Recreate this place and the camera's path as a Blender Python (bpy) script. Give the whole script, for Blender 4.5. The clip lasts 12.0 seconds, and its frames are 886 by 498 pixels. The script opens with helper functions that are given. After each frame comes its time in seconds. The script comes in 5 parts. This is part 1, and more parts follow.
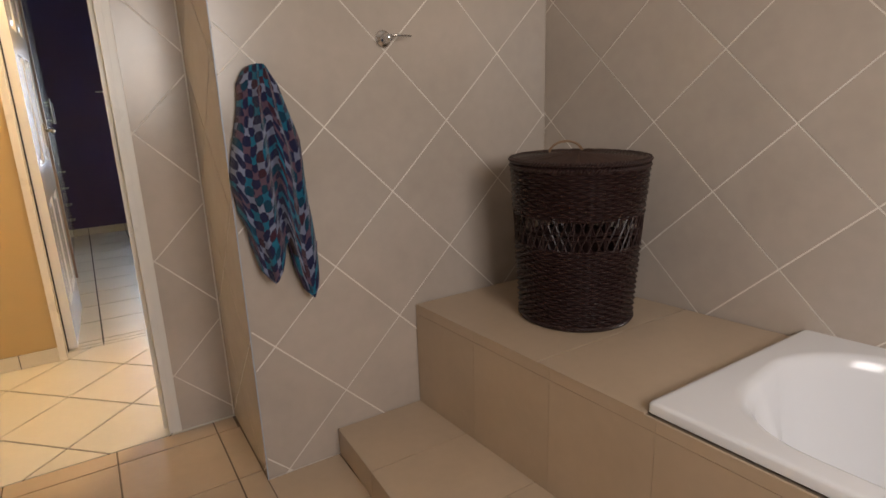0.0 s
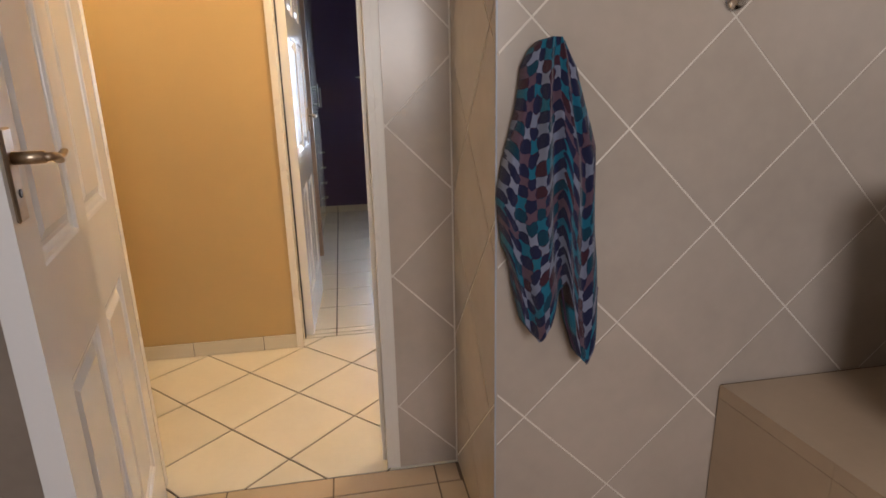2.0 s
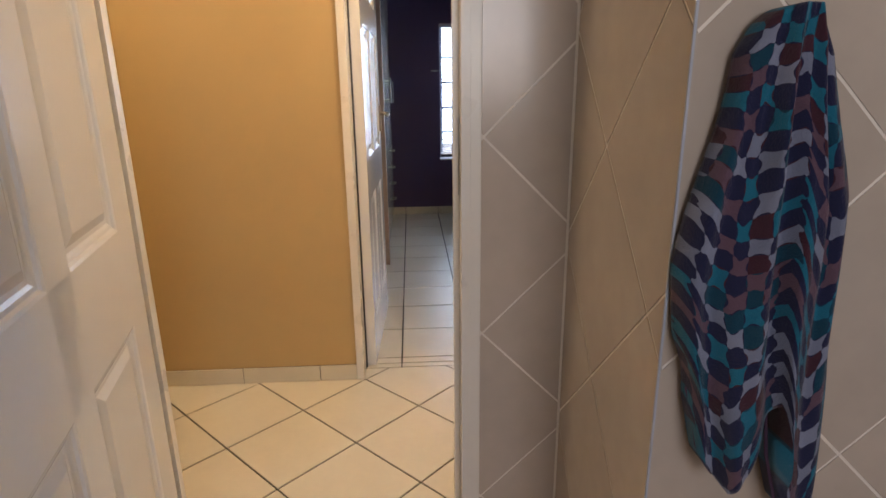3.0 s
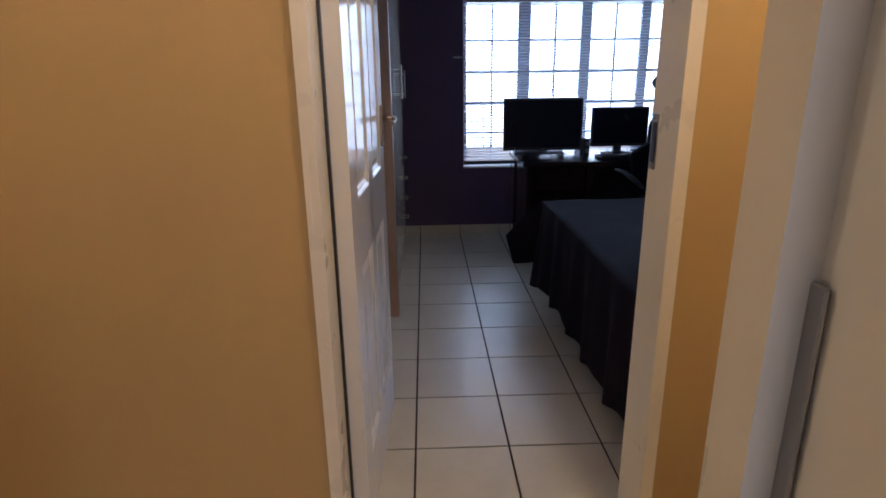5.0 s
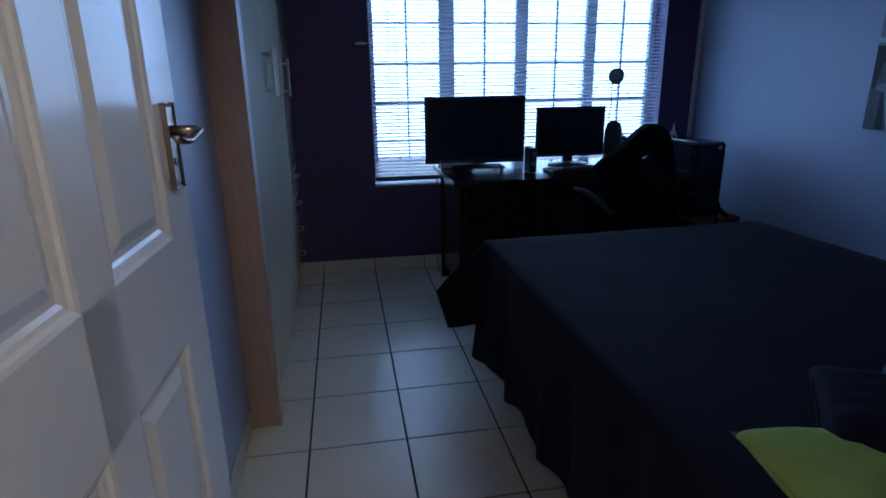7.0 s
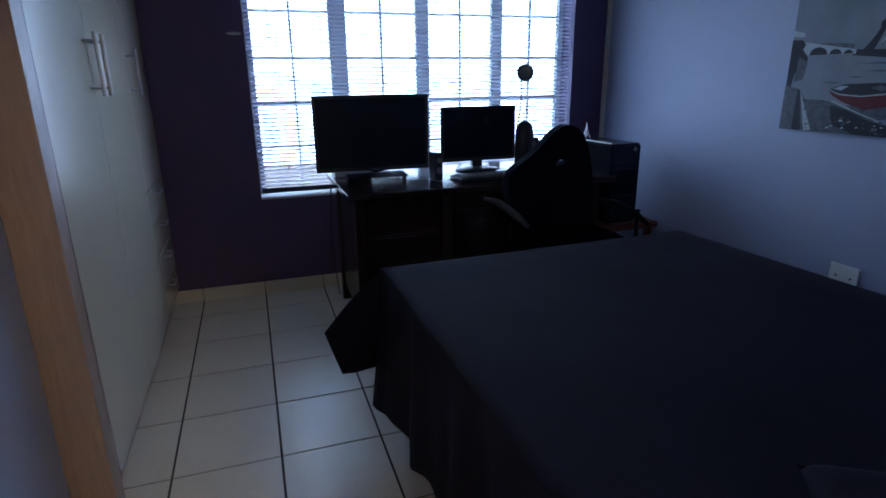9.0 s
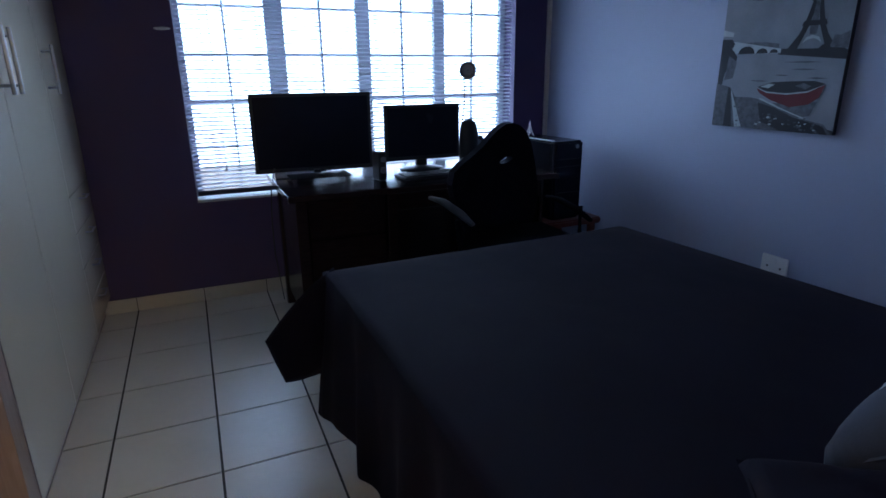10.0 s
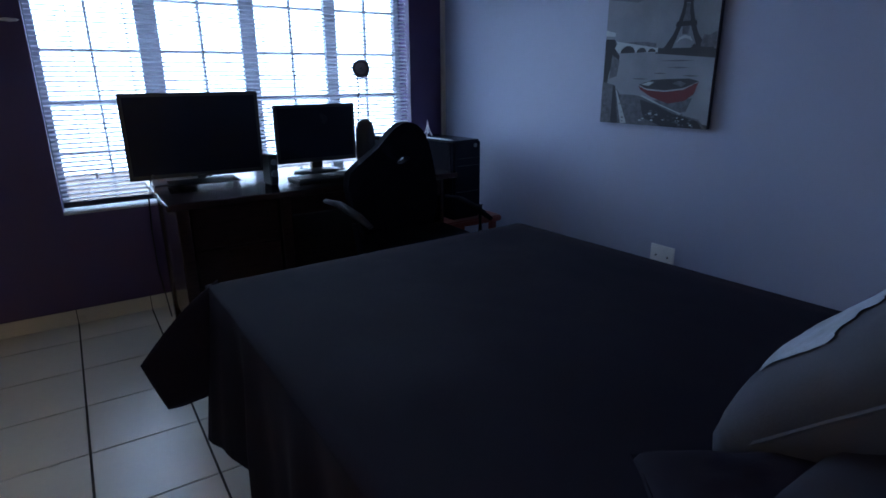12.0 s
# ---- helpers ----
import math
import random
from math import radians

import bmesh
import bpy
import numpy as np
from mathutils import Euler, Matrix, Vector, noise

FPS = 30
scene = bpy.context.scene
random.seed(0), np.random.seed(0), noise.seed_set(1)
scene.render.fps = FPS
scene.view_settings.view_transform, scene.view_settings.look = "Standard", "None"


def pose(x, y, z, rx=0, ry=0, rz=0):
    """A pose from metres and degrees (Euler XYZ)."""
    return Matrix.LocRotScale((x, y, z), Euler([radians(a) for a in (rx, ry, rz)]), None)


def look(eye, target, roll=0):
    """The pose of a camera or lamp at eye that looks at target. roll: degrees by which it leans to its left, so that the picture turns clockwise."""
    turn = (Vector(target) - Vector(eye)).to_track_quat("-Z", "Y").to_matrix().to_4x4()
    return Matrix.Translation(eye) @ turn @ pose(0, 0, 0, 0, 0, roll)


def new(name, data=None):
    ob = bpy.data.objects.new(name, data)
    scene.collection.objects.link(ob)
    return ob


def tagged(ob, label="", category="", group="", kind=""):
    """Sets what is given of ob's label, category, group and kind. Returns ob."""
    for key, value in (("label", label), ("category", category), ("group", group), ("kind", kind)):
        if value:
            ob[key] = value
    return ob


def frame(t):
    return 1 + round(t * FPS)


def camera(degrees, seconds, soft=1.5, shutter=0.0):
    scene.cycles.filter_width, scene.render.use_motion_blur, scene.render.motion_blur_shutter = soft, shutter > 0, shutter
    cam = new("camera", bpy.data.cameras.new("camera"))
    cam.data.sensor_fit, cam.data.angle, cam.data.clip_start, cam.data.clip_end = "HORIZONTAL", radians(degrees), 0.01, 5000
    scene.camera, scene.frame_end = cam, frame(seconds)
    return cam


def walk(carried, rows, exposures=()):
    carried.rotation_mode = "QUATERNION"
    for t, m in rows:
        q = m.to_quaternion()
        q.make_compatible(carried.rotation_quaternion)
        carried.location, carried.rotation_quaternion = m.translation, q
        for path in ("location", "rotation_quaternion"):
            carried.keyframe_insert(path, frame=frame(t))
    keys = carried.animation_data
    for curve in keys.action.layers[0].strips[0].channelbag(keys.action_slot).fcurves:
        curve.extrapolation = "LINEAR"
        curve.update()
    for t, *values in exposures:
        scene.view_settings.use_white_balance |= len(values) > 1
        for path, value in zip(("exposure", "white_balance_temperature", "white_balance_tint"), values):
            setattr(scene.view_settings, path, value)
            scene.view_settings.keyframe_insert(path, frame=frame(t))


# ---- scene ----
cam = camera(76.4, 12.0, 1.65)
PATH = [
    (0, (0.016, -0.36, 1.226), (1.043, 1.277, 0.711), -1.9),
    (0.5, (0.034, -0.203, 1.234), (0.877, 1.531, 0.701), -1.9),
    (1, (0.067, -0.055, 1.241), (0.739, 1.752, 0.71), -1.7),
    (1.5, (0.068, 0.053, 1.246), (0.546, 1.921, 0.716), -1.4),
    (2, (0.051, 0.195, 1.239), (0.376, 2.094, 0.701), -1.3),
    (2.5, (0.047, 0.427, 1.239), (0.218, 2.345, 0.697), -1.1),
    (3, (0.021, 0.646, 1.251), (0.124, 2.565, 0.698), -0.7),
    (3.5, (0.001, 0.883, 1.258), (0.06, 2.801, 0.694), -0.3),
    (5.5, (0.017, 2.034, 1.229), (0.078, 3.948, 0.649), -1.0),
    (6, (0.047, 2.293, 1.203), (0.22, 4.201, 0.627), -0.9),
    (6.5, (0.078, 2.558, 1.195), (0.359, 4.453, 0.62), -0.7),
    (7, (0.127, 2.759, 1.191), (0.451, 4.646, 0.616), -0.8),
    (9, (0.293, 3.114, 1.178), (0.897, 4.93, 0.596), -0.7),
    (9.5, (0.308, 3.13, 1.182), (1.003, 4.911, 0.593), -0.7),
    (10, (0.324, 3.138, 1.177), (1.09, 4.888, 0.587), -0.6),
    (10.5, (0.332, 3.142, 1.164), (1.16, 4.865, 0.577), -0.5),
    (11, (0.35, 3.138, 1.174), (1.237, 4.829, 0.58), -0.6),
    (11.5, (0.371, 3.145, 1.171), (1.328, 4.798, 0.581), -0.6),
    (12, (0.392, 3.174, 1.155), (1.437, 4.776, 0.572), -0.5),
]
EXPOSURES = [(0.0, 0.65, 6500, 10), (2.0, 0.55, 6200, 12), (3.5, 0.28, 5950, 13), (5.5, -0.55, 5300, 18), (6.0, -0.7, 4850, 15), (6.5, -0.72, 4500, 11), (7.0, -0.65, 4450, 8), (9.0, -0.1, 5150, 11), (12.0, -0.05, 5250, 11)]
walk(cam, [(t, look(eye, target, roll)) for t, eye, target, roll in PATH], EXPOSURES)

# ---- sky ----
world = bpy.data.worlds.new("world")
scene.world = world
world.use_nodes = True
wn = world.node_tree
sky = wn.nodes.new("ShaderNodeTexSky")
sky.sky_type = 'NISHITA'
sky.sun_disc = False
sky.sun_elevation = radians(50)
sky.sun_rotation = radians(200)
wn.links.new(sky.outputs[0], wn.nodes["Background"].inputs[0])
wn.nodes["Background"].inputs[1].default_value = 0.12


def lamp(name, kind, m, power, color, **kw):
    d = bpy.data.lights.new(name, kind)
    d.energy, d.color = power, color
    for k, v in kw.items():
        if k == "size":
            d.size = v
        elif k == "size_y":
            d.size_y = v
        elif k == "shape":
            d.shape = v
        elif k == "angle":
            d.angle = v
        elif k == "radius":
            d.shadow_soft_size = v
    ob = new(name, d)
    ob.matrix_world = m
    return ob


lamp("sun", 'SUN', look((0, 0, 10), (-2.5, 6, 0)), 4.5, (1.0, 0.95, 0.88), angle=radians(0.5))
# daylight in the bedroom window, just outside its panes
lamp("bedroom_window_light", 'AREA', look((1.26, 6.67, 1.31), (1.26, 3.05, 1.95)), 70, (0.66, 0.81, 1.0), shape='RECTANGLE', size=2.3, size_y=1.26)
# daylight in the frosted bathroom window, behind the walker
lamp("bathroom_window_light", 'AREA', look((0.55, -1.31, 1.65), (0.75, 1.4, 0.9)), 17, (1.0, 0.92, 0.87), shape='RECTANGLE', size=0.9, size_y=0.8)
# the passage's two ceiling lamps
lamp("passage_bulb_west", 'POINT', pose(-1.35, 2.42, 2.30), 15, (1.0, 0.75, 0.44), radius=0.06)
lamp("passage_bulb", 'POINT', pose(0.60, 2.42, 2.30), 37, (1.0, 0.75, 0.44), radius=0.06)
lamp("study_window_light", 'AREA', look((-3.2, 6.67, 1.4), (-3.2, 3, 1)), 0.10, (0.5, 0.7, 1.0), shape='RECTANGLE', size=0.8, size_y=0.9)


# ---- materials ----
def mat(name, base, rough=0.5, metal=0.0, vary=0.12, scale=6.0, fine=90.0, bump=0.15, per=0.0, spec=0.5, coat=0.0, rvar=0.1, trans=0.0):
    """A plain surface with stains at two scales, a fine relief and, with per, a shade of its own for each piece."""
    m = bpy.data.materials.new(name)
    m.use_nodes = True
    t = m.node_tree
    b = t.nodes["Principled BSDF"]
    tc = t.nodes.new("ShaderNodeTexCoord")
    n1 = t.nodes.new("ShaderNodeTexNoise")
    n1.inputs["Scale"].default_value = scale
    n1.inputs["Detail"].default_value = 5
    n2 = t.nodes.new("ShaderNodeTexNoise")
    n2.inputs["Scale"].default_value = fine
    n2.inputs["Detail"].default_value = 3
    geo = t.nodes.new("ShaderNodeNewGeometry")
    for n in (n1, n2):
        t.links.new(geo.outputs["Position"], n.inputs["Vector"])
    add = t.nodes.new("ShaderNodeMath")
    add.operation = 'MULTIPLY_ADD'
    add.inputs[1].default_value = 0.75
    t.links.new(n1.outputs[0], add.inputs[0])
    mul = t.nodes.new("ShaderNodeMath")
    mul.operation = 'MULTIPLY'
    mul.inputs[1].default_value = 0.25
    t.links.new(n2.outputs[0], mul.inputs[0])
    t.links.new(mul.outputs[0], add.inputs[2])
    ramp = t.nodes.new("ShaderNodeValToRGB")
    lo = [c * (1 - vary) for c in base]
    hi = [min(1.0, c * (1 + vary)) for c in base]
    ramp.color_ramp.elements[0].position = 0.15
    ramp.color_ramp.elements[1].position = 0.85
    ramp.color_ramp.elements[0].color = (*lo, 1)
    ramp.color_ramp.elements[1].color = (*hi, 1)
    t.links.new(add.outputs[0], ramp.inputs[0])
    out = ramp.outputs[0]
    if per:
        info = t.nodes.new("ShaderNodeObjectInfo")
        hsv = t.nodes.new("ShaderNodeHueSaturation")
        mr = t.nodes.new("ShaderNodeMapRange")
        mr.inputs[3].default_value = 1 - per
        mr.inputs[4].default_value = 1 + per
        t.links.new(info.outputs["Random"], mr.inputs[0])
        t.links.new(mr.outputs[0], hsv.inputs["Value"])
        t.links.new(out, hsv.inputs["Color"])
        out = hsv.outputs[0]
    t.links.new(out, b.inputs["Base Color"])
    rr = t.nodes.new("ShaderNodeMapRange")
    rr.inputs[3].default_value = max(0.02, rough - rvar)
    rr.inputs[4].default_value = min(1.0, rough + rvar)
    t.links.new(n1.outputs[0], rr.inputs[0])
    t.links.new(rr.outputs[0], b.inputs["Roughness"])
    b.inputs["Metallic"].default_value = metal
    b.inputs["Specular IOR Level"].default_value = spec
    b.inputs["Coat Weight"].default_value = coat
    if trans:
        b.inputs["Transmission Weight"].default_value = trans
    if bump:
        bp = t.nodes.new("ShaderNodeBump")
        bp.inputs["Strength"].default_value = bump
        bp.inputs["Distance"].default_value = 0.002
        t.links.new(add.outputs[0], bp.inputs["Height"])
        t.links.new(bp.outputs[0], b.inputs["Normal"])
    return m


def grain(name, dark, light, rough=0.4, stretch=(1, 1, 12), scale=9.0):
    """Wood with long grain."""
    m = bpy.data.materials.new(name)
    m.use_nodes = True
    t = m.node_tree
    b = t.nodes["Principled BSDF"]
    geo = t.nodes.new("ShaderNodeNewGeometry")
    mp = t.nodes.new("ShaderNodeMapping")
    mp.inputs["Scale"].default_value = [14 / s for s in stretch]
    n = t.nodes.new("ShaderNodeTexNoise")
    n.inputs["Scale"].default_value = scale
    n.inputs["Detail"].default_value = 6
    n.inputs["Distortion"].default_value = 0.6
    t.links.new(geo.outputs["Position"], mp.inputs[0])
    t.links.new(mp.outputs[0], n.inputs["Vector"])
    r = t.nodes.new("ShaderNodeValToRGB")
    r.color_ramp.elements[0].position, r.color_ramp.elements[1].position = 0.3, 0.72
    r.color_ramp.elements[0].color, r.color_ramp.elements[1].color = (*dark, 1), (*light, 1)
    t.links.new(n.outputs[0], r.inputs[0])
    t.links.new(r.outputs[0], b.inputs["Base Color"])
    b.inputs["Roughness"].default_value = rough
    bp = t.nodes.new("ShaderNodeBump")
    bp.inputs["Strength"].default_value = 0.15
    bp.inputs["Distance"].default_value = 0.001
    t.links.new(n.outputs[0], bp.inputs["Height"])
    t.links.new(bp.outputs[0], b.inputs["Normal"])
    return m


def glow(name, color, strength):
    m = bpy.data.materials.new(name)
    m.use_nodes = True
    b = m.node_tree.nodes["Principled BSDF"]
    b.inputs["Base Color"].default_value = (*color, 1)
    b.inputs["Emission Color"].default_value = (*color, 1)
    b.inputs["Emission Strength"].default_value = strength
    return m


M_WTILE = mat("wall_tile_greige", (0.47, 0.405, 0.342), 0.22, vary=0.19, scale=2.6, fine=22, bump=0.06, per=0.035, rvar=0.07)
M_WGROUT = mat("pale_grout", (0.74, 0.69, 0.62), 0.85, vary=0.16, scale=5, bump=0.3)
M_BTILE = mat("bath_surround_tile", (0.50, 0.385, 0.27), 0.33, vary=0.14, scale=4, fine=30, bump=0.06, per=0.04)
M_BGROUT = mat("brown_grout", (0.16, 0.12, 0.085), 0.9, vary=0.15, bump=0.3)
M_FTILE = mat("floor_tile_cream", (0.65, 0.61, 0.52), 0.33, vary=0.08, scale=5, fine=40, bump=0.05, per=0.03, rvar=0.08)
M_FGROUT = mat("dark_grout", (0.05, 0.042, 0.036), 0.9, vary=0.25, scale=9, bump=0.3)
M_SKIRT = mat("skirting_tile", (0.62, 0.58, 0.48), 0.3, vary=0.08, per=0.03, bump=0.05)
M_YELLOW = mat("ochre_paint", (0.49, 0.350, 0.158), 0.62, vary=0.05, scale=2.5, fine=160, bump=0.25)
M_PURPLE = mat("deep_purple_paint", (0.082, 0.052, 0.142), 0.5, vary=0.08, scale=3, fine=150, bump=0.25)
M_BLUE = mat("lavender_blue_paint", (0.36, 0.39, 0.52), 0.5, vary=0.05, scale=2.5, fine=150, bump=0.25)
M_CEIL = mat("ceiling_white", (0.78, 0.76, 0.72), 0.8, vary=0.03, bump=0.1)
# near-black wall colour that keeps the unlit room dark
M_DARK = mat("unlit_room_dark", (0.03, 0.035, 0.05), 0.7, vary=0.1)
M_WHITE = mat("gloss_white_paint", (0.73, 0.73, 0.735), 0.13, vary=0.03, scale=3, fine=120, bump=0.12, rvar=0.06)
M_FRAME = mat("cream_frame_enamel", (0.76, 0.73, 0.67), 0.3, vary=0.05, scale=8, fine=90, bump=0.15)
M_ACRYL = mat("white_acrylic", (0.80, 0.805, 0.82), 0.13, vary=0.015, bump=0.02, coat=0.2, rvar=0.03)
M_CHROME = mat("chrome", (0.75, 0.75, 0.76), 0.12, 1.0, vary=0.04, bump=0.03, rvar=0.04)
M_STEEL = mat("brushed_steel", (0.40, 0.395, 0.39), 0.32, 1.0, vary=0.06, bump=0.08)
M_BRONZE = mat("worn_brass", (0.42, 0.33, 0.24), 0.3, 1.0, vary=0.15, bump=0.1)
M_WICKER = mat("dark_wicker", (0.026, 0.012, 0.011), 0.34, vary=0.35, scale=30, fine=200, bump=0.4)
M_WLID = mat("wicker_lid", (0.040, 0.019, 0.014), 0.42, vary=0.3, scale=30, fine=200, bump=0.4)
M_CANE = mat("pale_cane", (0.22, 0.13, 0.07), 0.45, vary=0.2, bump=0.2)
M_MELAM = mat("wardrobe_melamine", (0.68, 0.60, 0.445), 0.20, vary=0.05, scale=2, fine=130, bump=0.05, coat=0.5, rvar=0.02)
M_EDGE = grain("wardrobe_wood", (0.30, 0.205, 0.155), (0.37, 0.265, 0.205), 0.4)
M_EDGED = grain("wardrobe_edging", (0.07, 0.03, 0.018), (0.12, 0.055, 0.035), 0.4)
M_SPREAD = mat("black_navy_bedspread", (0.0125, 0.0098, 0.0195), 0.85, vary=0.2, scale=14, fine=260, bump=0.5, spec=0.12)
M_BED = mat("bed_base_fabric", (0.03, 0.028, 0.03), 0.9, vary=0.15)
M_GREYP = mat("grey_pillow_cotton", (0.050, 0.053, 0.072), 0.85, vary=0.25, scale=9, fine=240, bump=0.5)
M_SATIN = mat("pale_satin_trim", (0.36, 0.40, 0.46), 0.4, vary=0.6, scale=28, fine=120, bump=0.4)
M_NAVY = mat("navy_pillow_cotton", (0.012, 0.012, 0.027), 0.85, vary=0.2, fine=240, bump=0.5)
M_LIME = mat("lime_cushion_cloth", (0.36, 0.44, 0.07), 0.8, vary=0.15, scale=12, fine=220, bump=0.4)
M_BLACK = mat("black_plastic", (0.019, 0.019, 0.024), 0.35, vary=0.1, bump=0.05)
M_SCREEN = mat("switched_off_screen", (0.011, 0.012, 0.024), 0.26, vary=0.05, bump=0.0, rvar=0.03, spec=0.2)
M_DESK = grain("dark_desk_wood", (0.020, 0.011, 0.012), (0.036, 0.020, 0.019), 0.2, (12, 1, 1))
M_MESH = mat("black_chair_fabric", (0.008, 0.008, 0.013), 0.95, vary=0.2, fine=300, bump=0.5, spec=0.04)
M_GREYPL = mat("grey_plastic", (0.20, 0.21, 0.23), 0.4, vary=0.08)
M_DGREY = mat("dark_grey_metal", (0.012, 0.013, 0.016), 0.6, vary=0.08)
# lighter than the other arm: the light on the left pad is in this colour
M_ARM = mat("lit_arm_pad", (0.022, 0.023, 0.030), 0.6, vary=0.15)
M_RED = mat("red_brown_stool", (0.16, 0.035, 0.022), 0.45, vary=0.2)
M_SLAT = mat("white_blind_slat", (0.68, 0.69, 0.74), 0.4, vary=0.02, bump=0.0)
# white rail coloured navy, its backlit shade painted in
M_RAIL = mat("shaded_blind_rail", (0.06, 0.06, 0.10), 0.5, vary=0.05)
# white window steel greyed: its shade against the bright sky is in the colour
M_WFRAME = mat("shaded_white_window_steel", (0.42, 0.43, 0.48), 0.4, vary=0.06, scale=8)
M_CORD = mat("blind_cord", (0.55, 0.55, 0.58), 0.8, vary=0.05, bump=0)
M_SILVER = mat("silver_alloy", (0.62, 0.62, 0.63), 0.3, 1.0, vary=0.05)
M_TRIM = mat("grey_edge_trim", (0.36, 0.40, 0.48), 0.4, vary=0.1, bump=0.05)
M_SOCKET = mat("white_switch_plastic", (0.78, 0.78, 0.76), 0.3, vary=0.02, bump=0)
M_REDLED = glow("standby_light", (1.0, 0.03, 0.02), 2.0)
M_SHADE = glow("lit_glass_shade", (1.0, 0.78, 0.5), 2.0)
M_GROUND = mat("garden_paving", (0.55, 0.52, 0.48), 0.9, vary=0.2, scale=1.5)
M_GARDEN = mat("garden_wall", (0.78, 0.74, 0.70), 0.85, vary=0.1, scale=2)
GLASS = bpy.data.materials.new("window_glass")
GLASS.use_nodes = True
g = GLASS.node_tree.nodes["Principled BSDF"]
g.inputs["Transmission Weight"].default_value = 1.0
g.inputs["Roughness"].default_value = 0.0
g.inputs["IOR"].default_value = 1.45


# ---- mesh helpers ----
def part(name, bm, material, parent=None, label="", smooth=False, kind=""):
    bmesh.ops.recalc_face_normals(bm, faces=bm.faces[:])
    me = bpy.data.meshes.new(name)
    bm.to_mesh(me)
    bm.free()
    for x in material if isinstance(material, (list, tuple)) else [material]:
        me.materials.append(x)
    if smooth:
        me.polygons.foreach_set("use_smooth", [True] * len(me.polygons))
    ob = new(name, me)
    if parent:
        ob.parent = parent
    if label or kind:
        tagged(ob, label, kind=kind)
    return ob


def empty(name, x, y, z, label, category, group="", rz=0.0):
    ob = new(name)
    ob.empty_display_size = 0.1
    ob.matrix_world = pose(x, y, z, 0, 0, rz)
    return tagged(ob, label, category, group)


def cube(bm, x0, y0, z0, x1, y1, z1, bevel=0.0, m=None, seg=1):
    r = bmesh.ops.create_cube(bm, size=1)
    vs = r["verts"]
    for v in vs:
        v.co = Vector(((x0 + x1) / 2 + v.co.x * (x1 - x0), (y0 + y1) / 2 + v.co.y * (y1 - y0), (z0 + z1) / 2 + v.co.z * (z1 - z0)))
    if bevel:
        es = list({e for v in vs for e in v.link_edges})
        r = bmesh.ops.bevel(bm, geom=es, offset=bevel, segments=seg, affect='EDGES', clamp_overlap=True)
        vs = list({v for f in r["faces"] for v in f.verts} | {v for v in vs if v.is_valid})
    if m is not None:
        for v in vs:
            v.co = m @ v.co
    return vs


def boxp(name, x0, y0, z0, x1, y1, z1, material, parent=None, bevel=0.0, label="", seg=1, m=None):
    bm = bmesh.new()
    cube(bm, x0, y0, z0, x1, y1, z1, bevel, m, seg)
    return part(name, bm, material, parent, label)


def wallbox(name, x0, y0, z0, x1, y1, z1, material, label=""):
    return tagged(boxp(name, x0, y0, z0, x1, y1, z1, material), label, kind="structure")


def tube(bm, pts, r, seg=8, closed=False, flat=1.0):
    """A tube of radius r (or a list of radii) along the points."""
    pts = [Vector(p) for p in pts]
    n = len(pts)
    rings = []
    up = Vector((0.13, 0.07, 1)).normalized()
    for i, p in enumerate(pts):
        a = pts[(i - 1) % n] if closed or i else pts[i]
        b = pts[(i + 1) % n] if closed or i < n - 1 else pts[i]
        d = (b - a).normalized()
        s = d.cross(up)
        if s.length < 1e-3:
            s = d.cross(Vector((1, 0, 0)))
        s.normalize()
        q = s.cross(d)
        rr = r[i] if isinstance(r, (list, tuple)) else r
        rings.append([bm.verts.new(p + s * math.cos(k * math.tau / seg) * rr + q * math.sin(k * math.tau / seg) * rr * flat) for k in range(seg)])
    for i in range(n if closed else n - 1):
        A, B = rings[i], rings[(i + 1) % n]
        for k in range(seg):
            bm.faces.new((A[k], A[(k + 1) % seg], B[(k + 1) % seg], B[k]))
    if not closed:
        bm.faces.new(rings[0][::-1])
        bm.faces.new(rings[-1])


def lathe(bm, profile, seg=32, cx=0.0, cy=0.0, ry=1.0):
    """Turns (radius, z) pairs round the upright through cx, cy."""
    rings = [[bm.verts.new((cx + r * math.cos(k * math.tau / seg), cy + ry * r * math.sin(k * math.tau / seg), z)) for k in range(seg)] for r, z in profile]
    for A, B in zip(rings, rings[1:]):
        for k in range(seg):
            bm.faces.new((A[k], A[(k + 1) % seg], B[(k + 1) % seg], B[k]))
    bm.faces.new(rings[0][::-1])
    bm.faces.new(rings[-1])


def prism(bm, poly, frm, depth):
    """The flat outline poly, laid by frm(u, v, w), made depth thick."""
    a = [bm.verts.new(frm(u, v, 0)) for u, v in poly]
    b = [bm.verts.new(frm(u, v, depth)) for u, v in poly]
    n = len(poly)
    bm.faces.new(a[::-1])
    bm.faces.new(b)
    for i in range(n):
        bm.faces.new((a[i], a[(i + 1) % n], b[(i + 1) % n], b[i]))


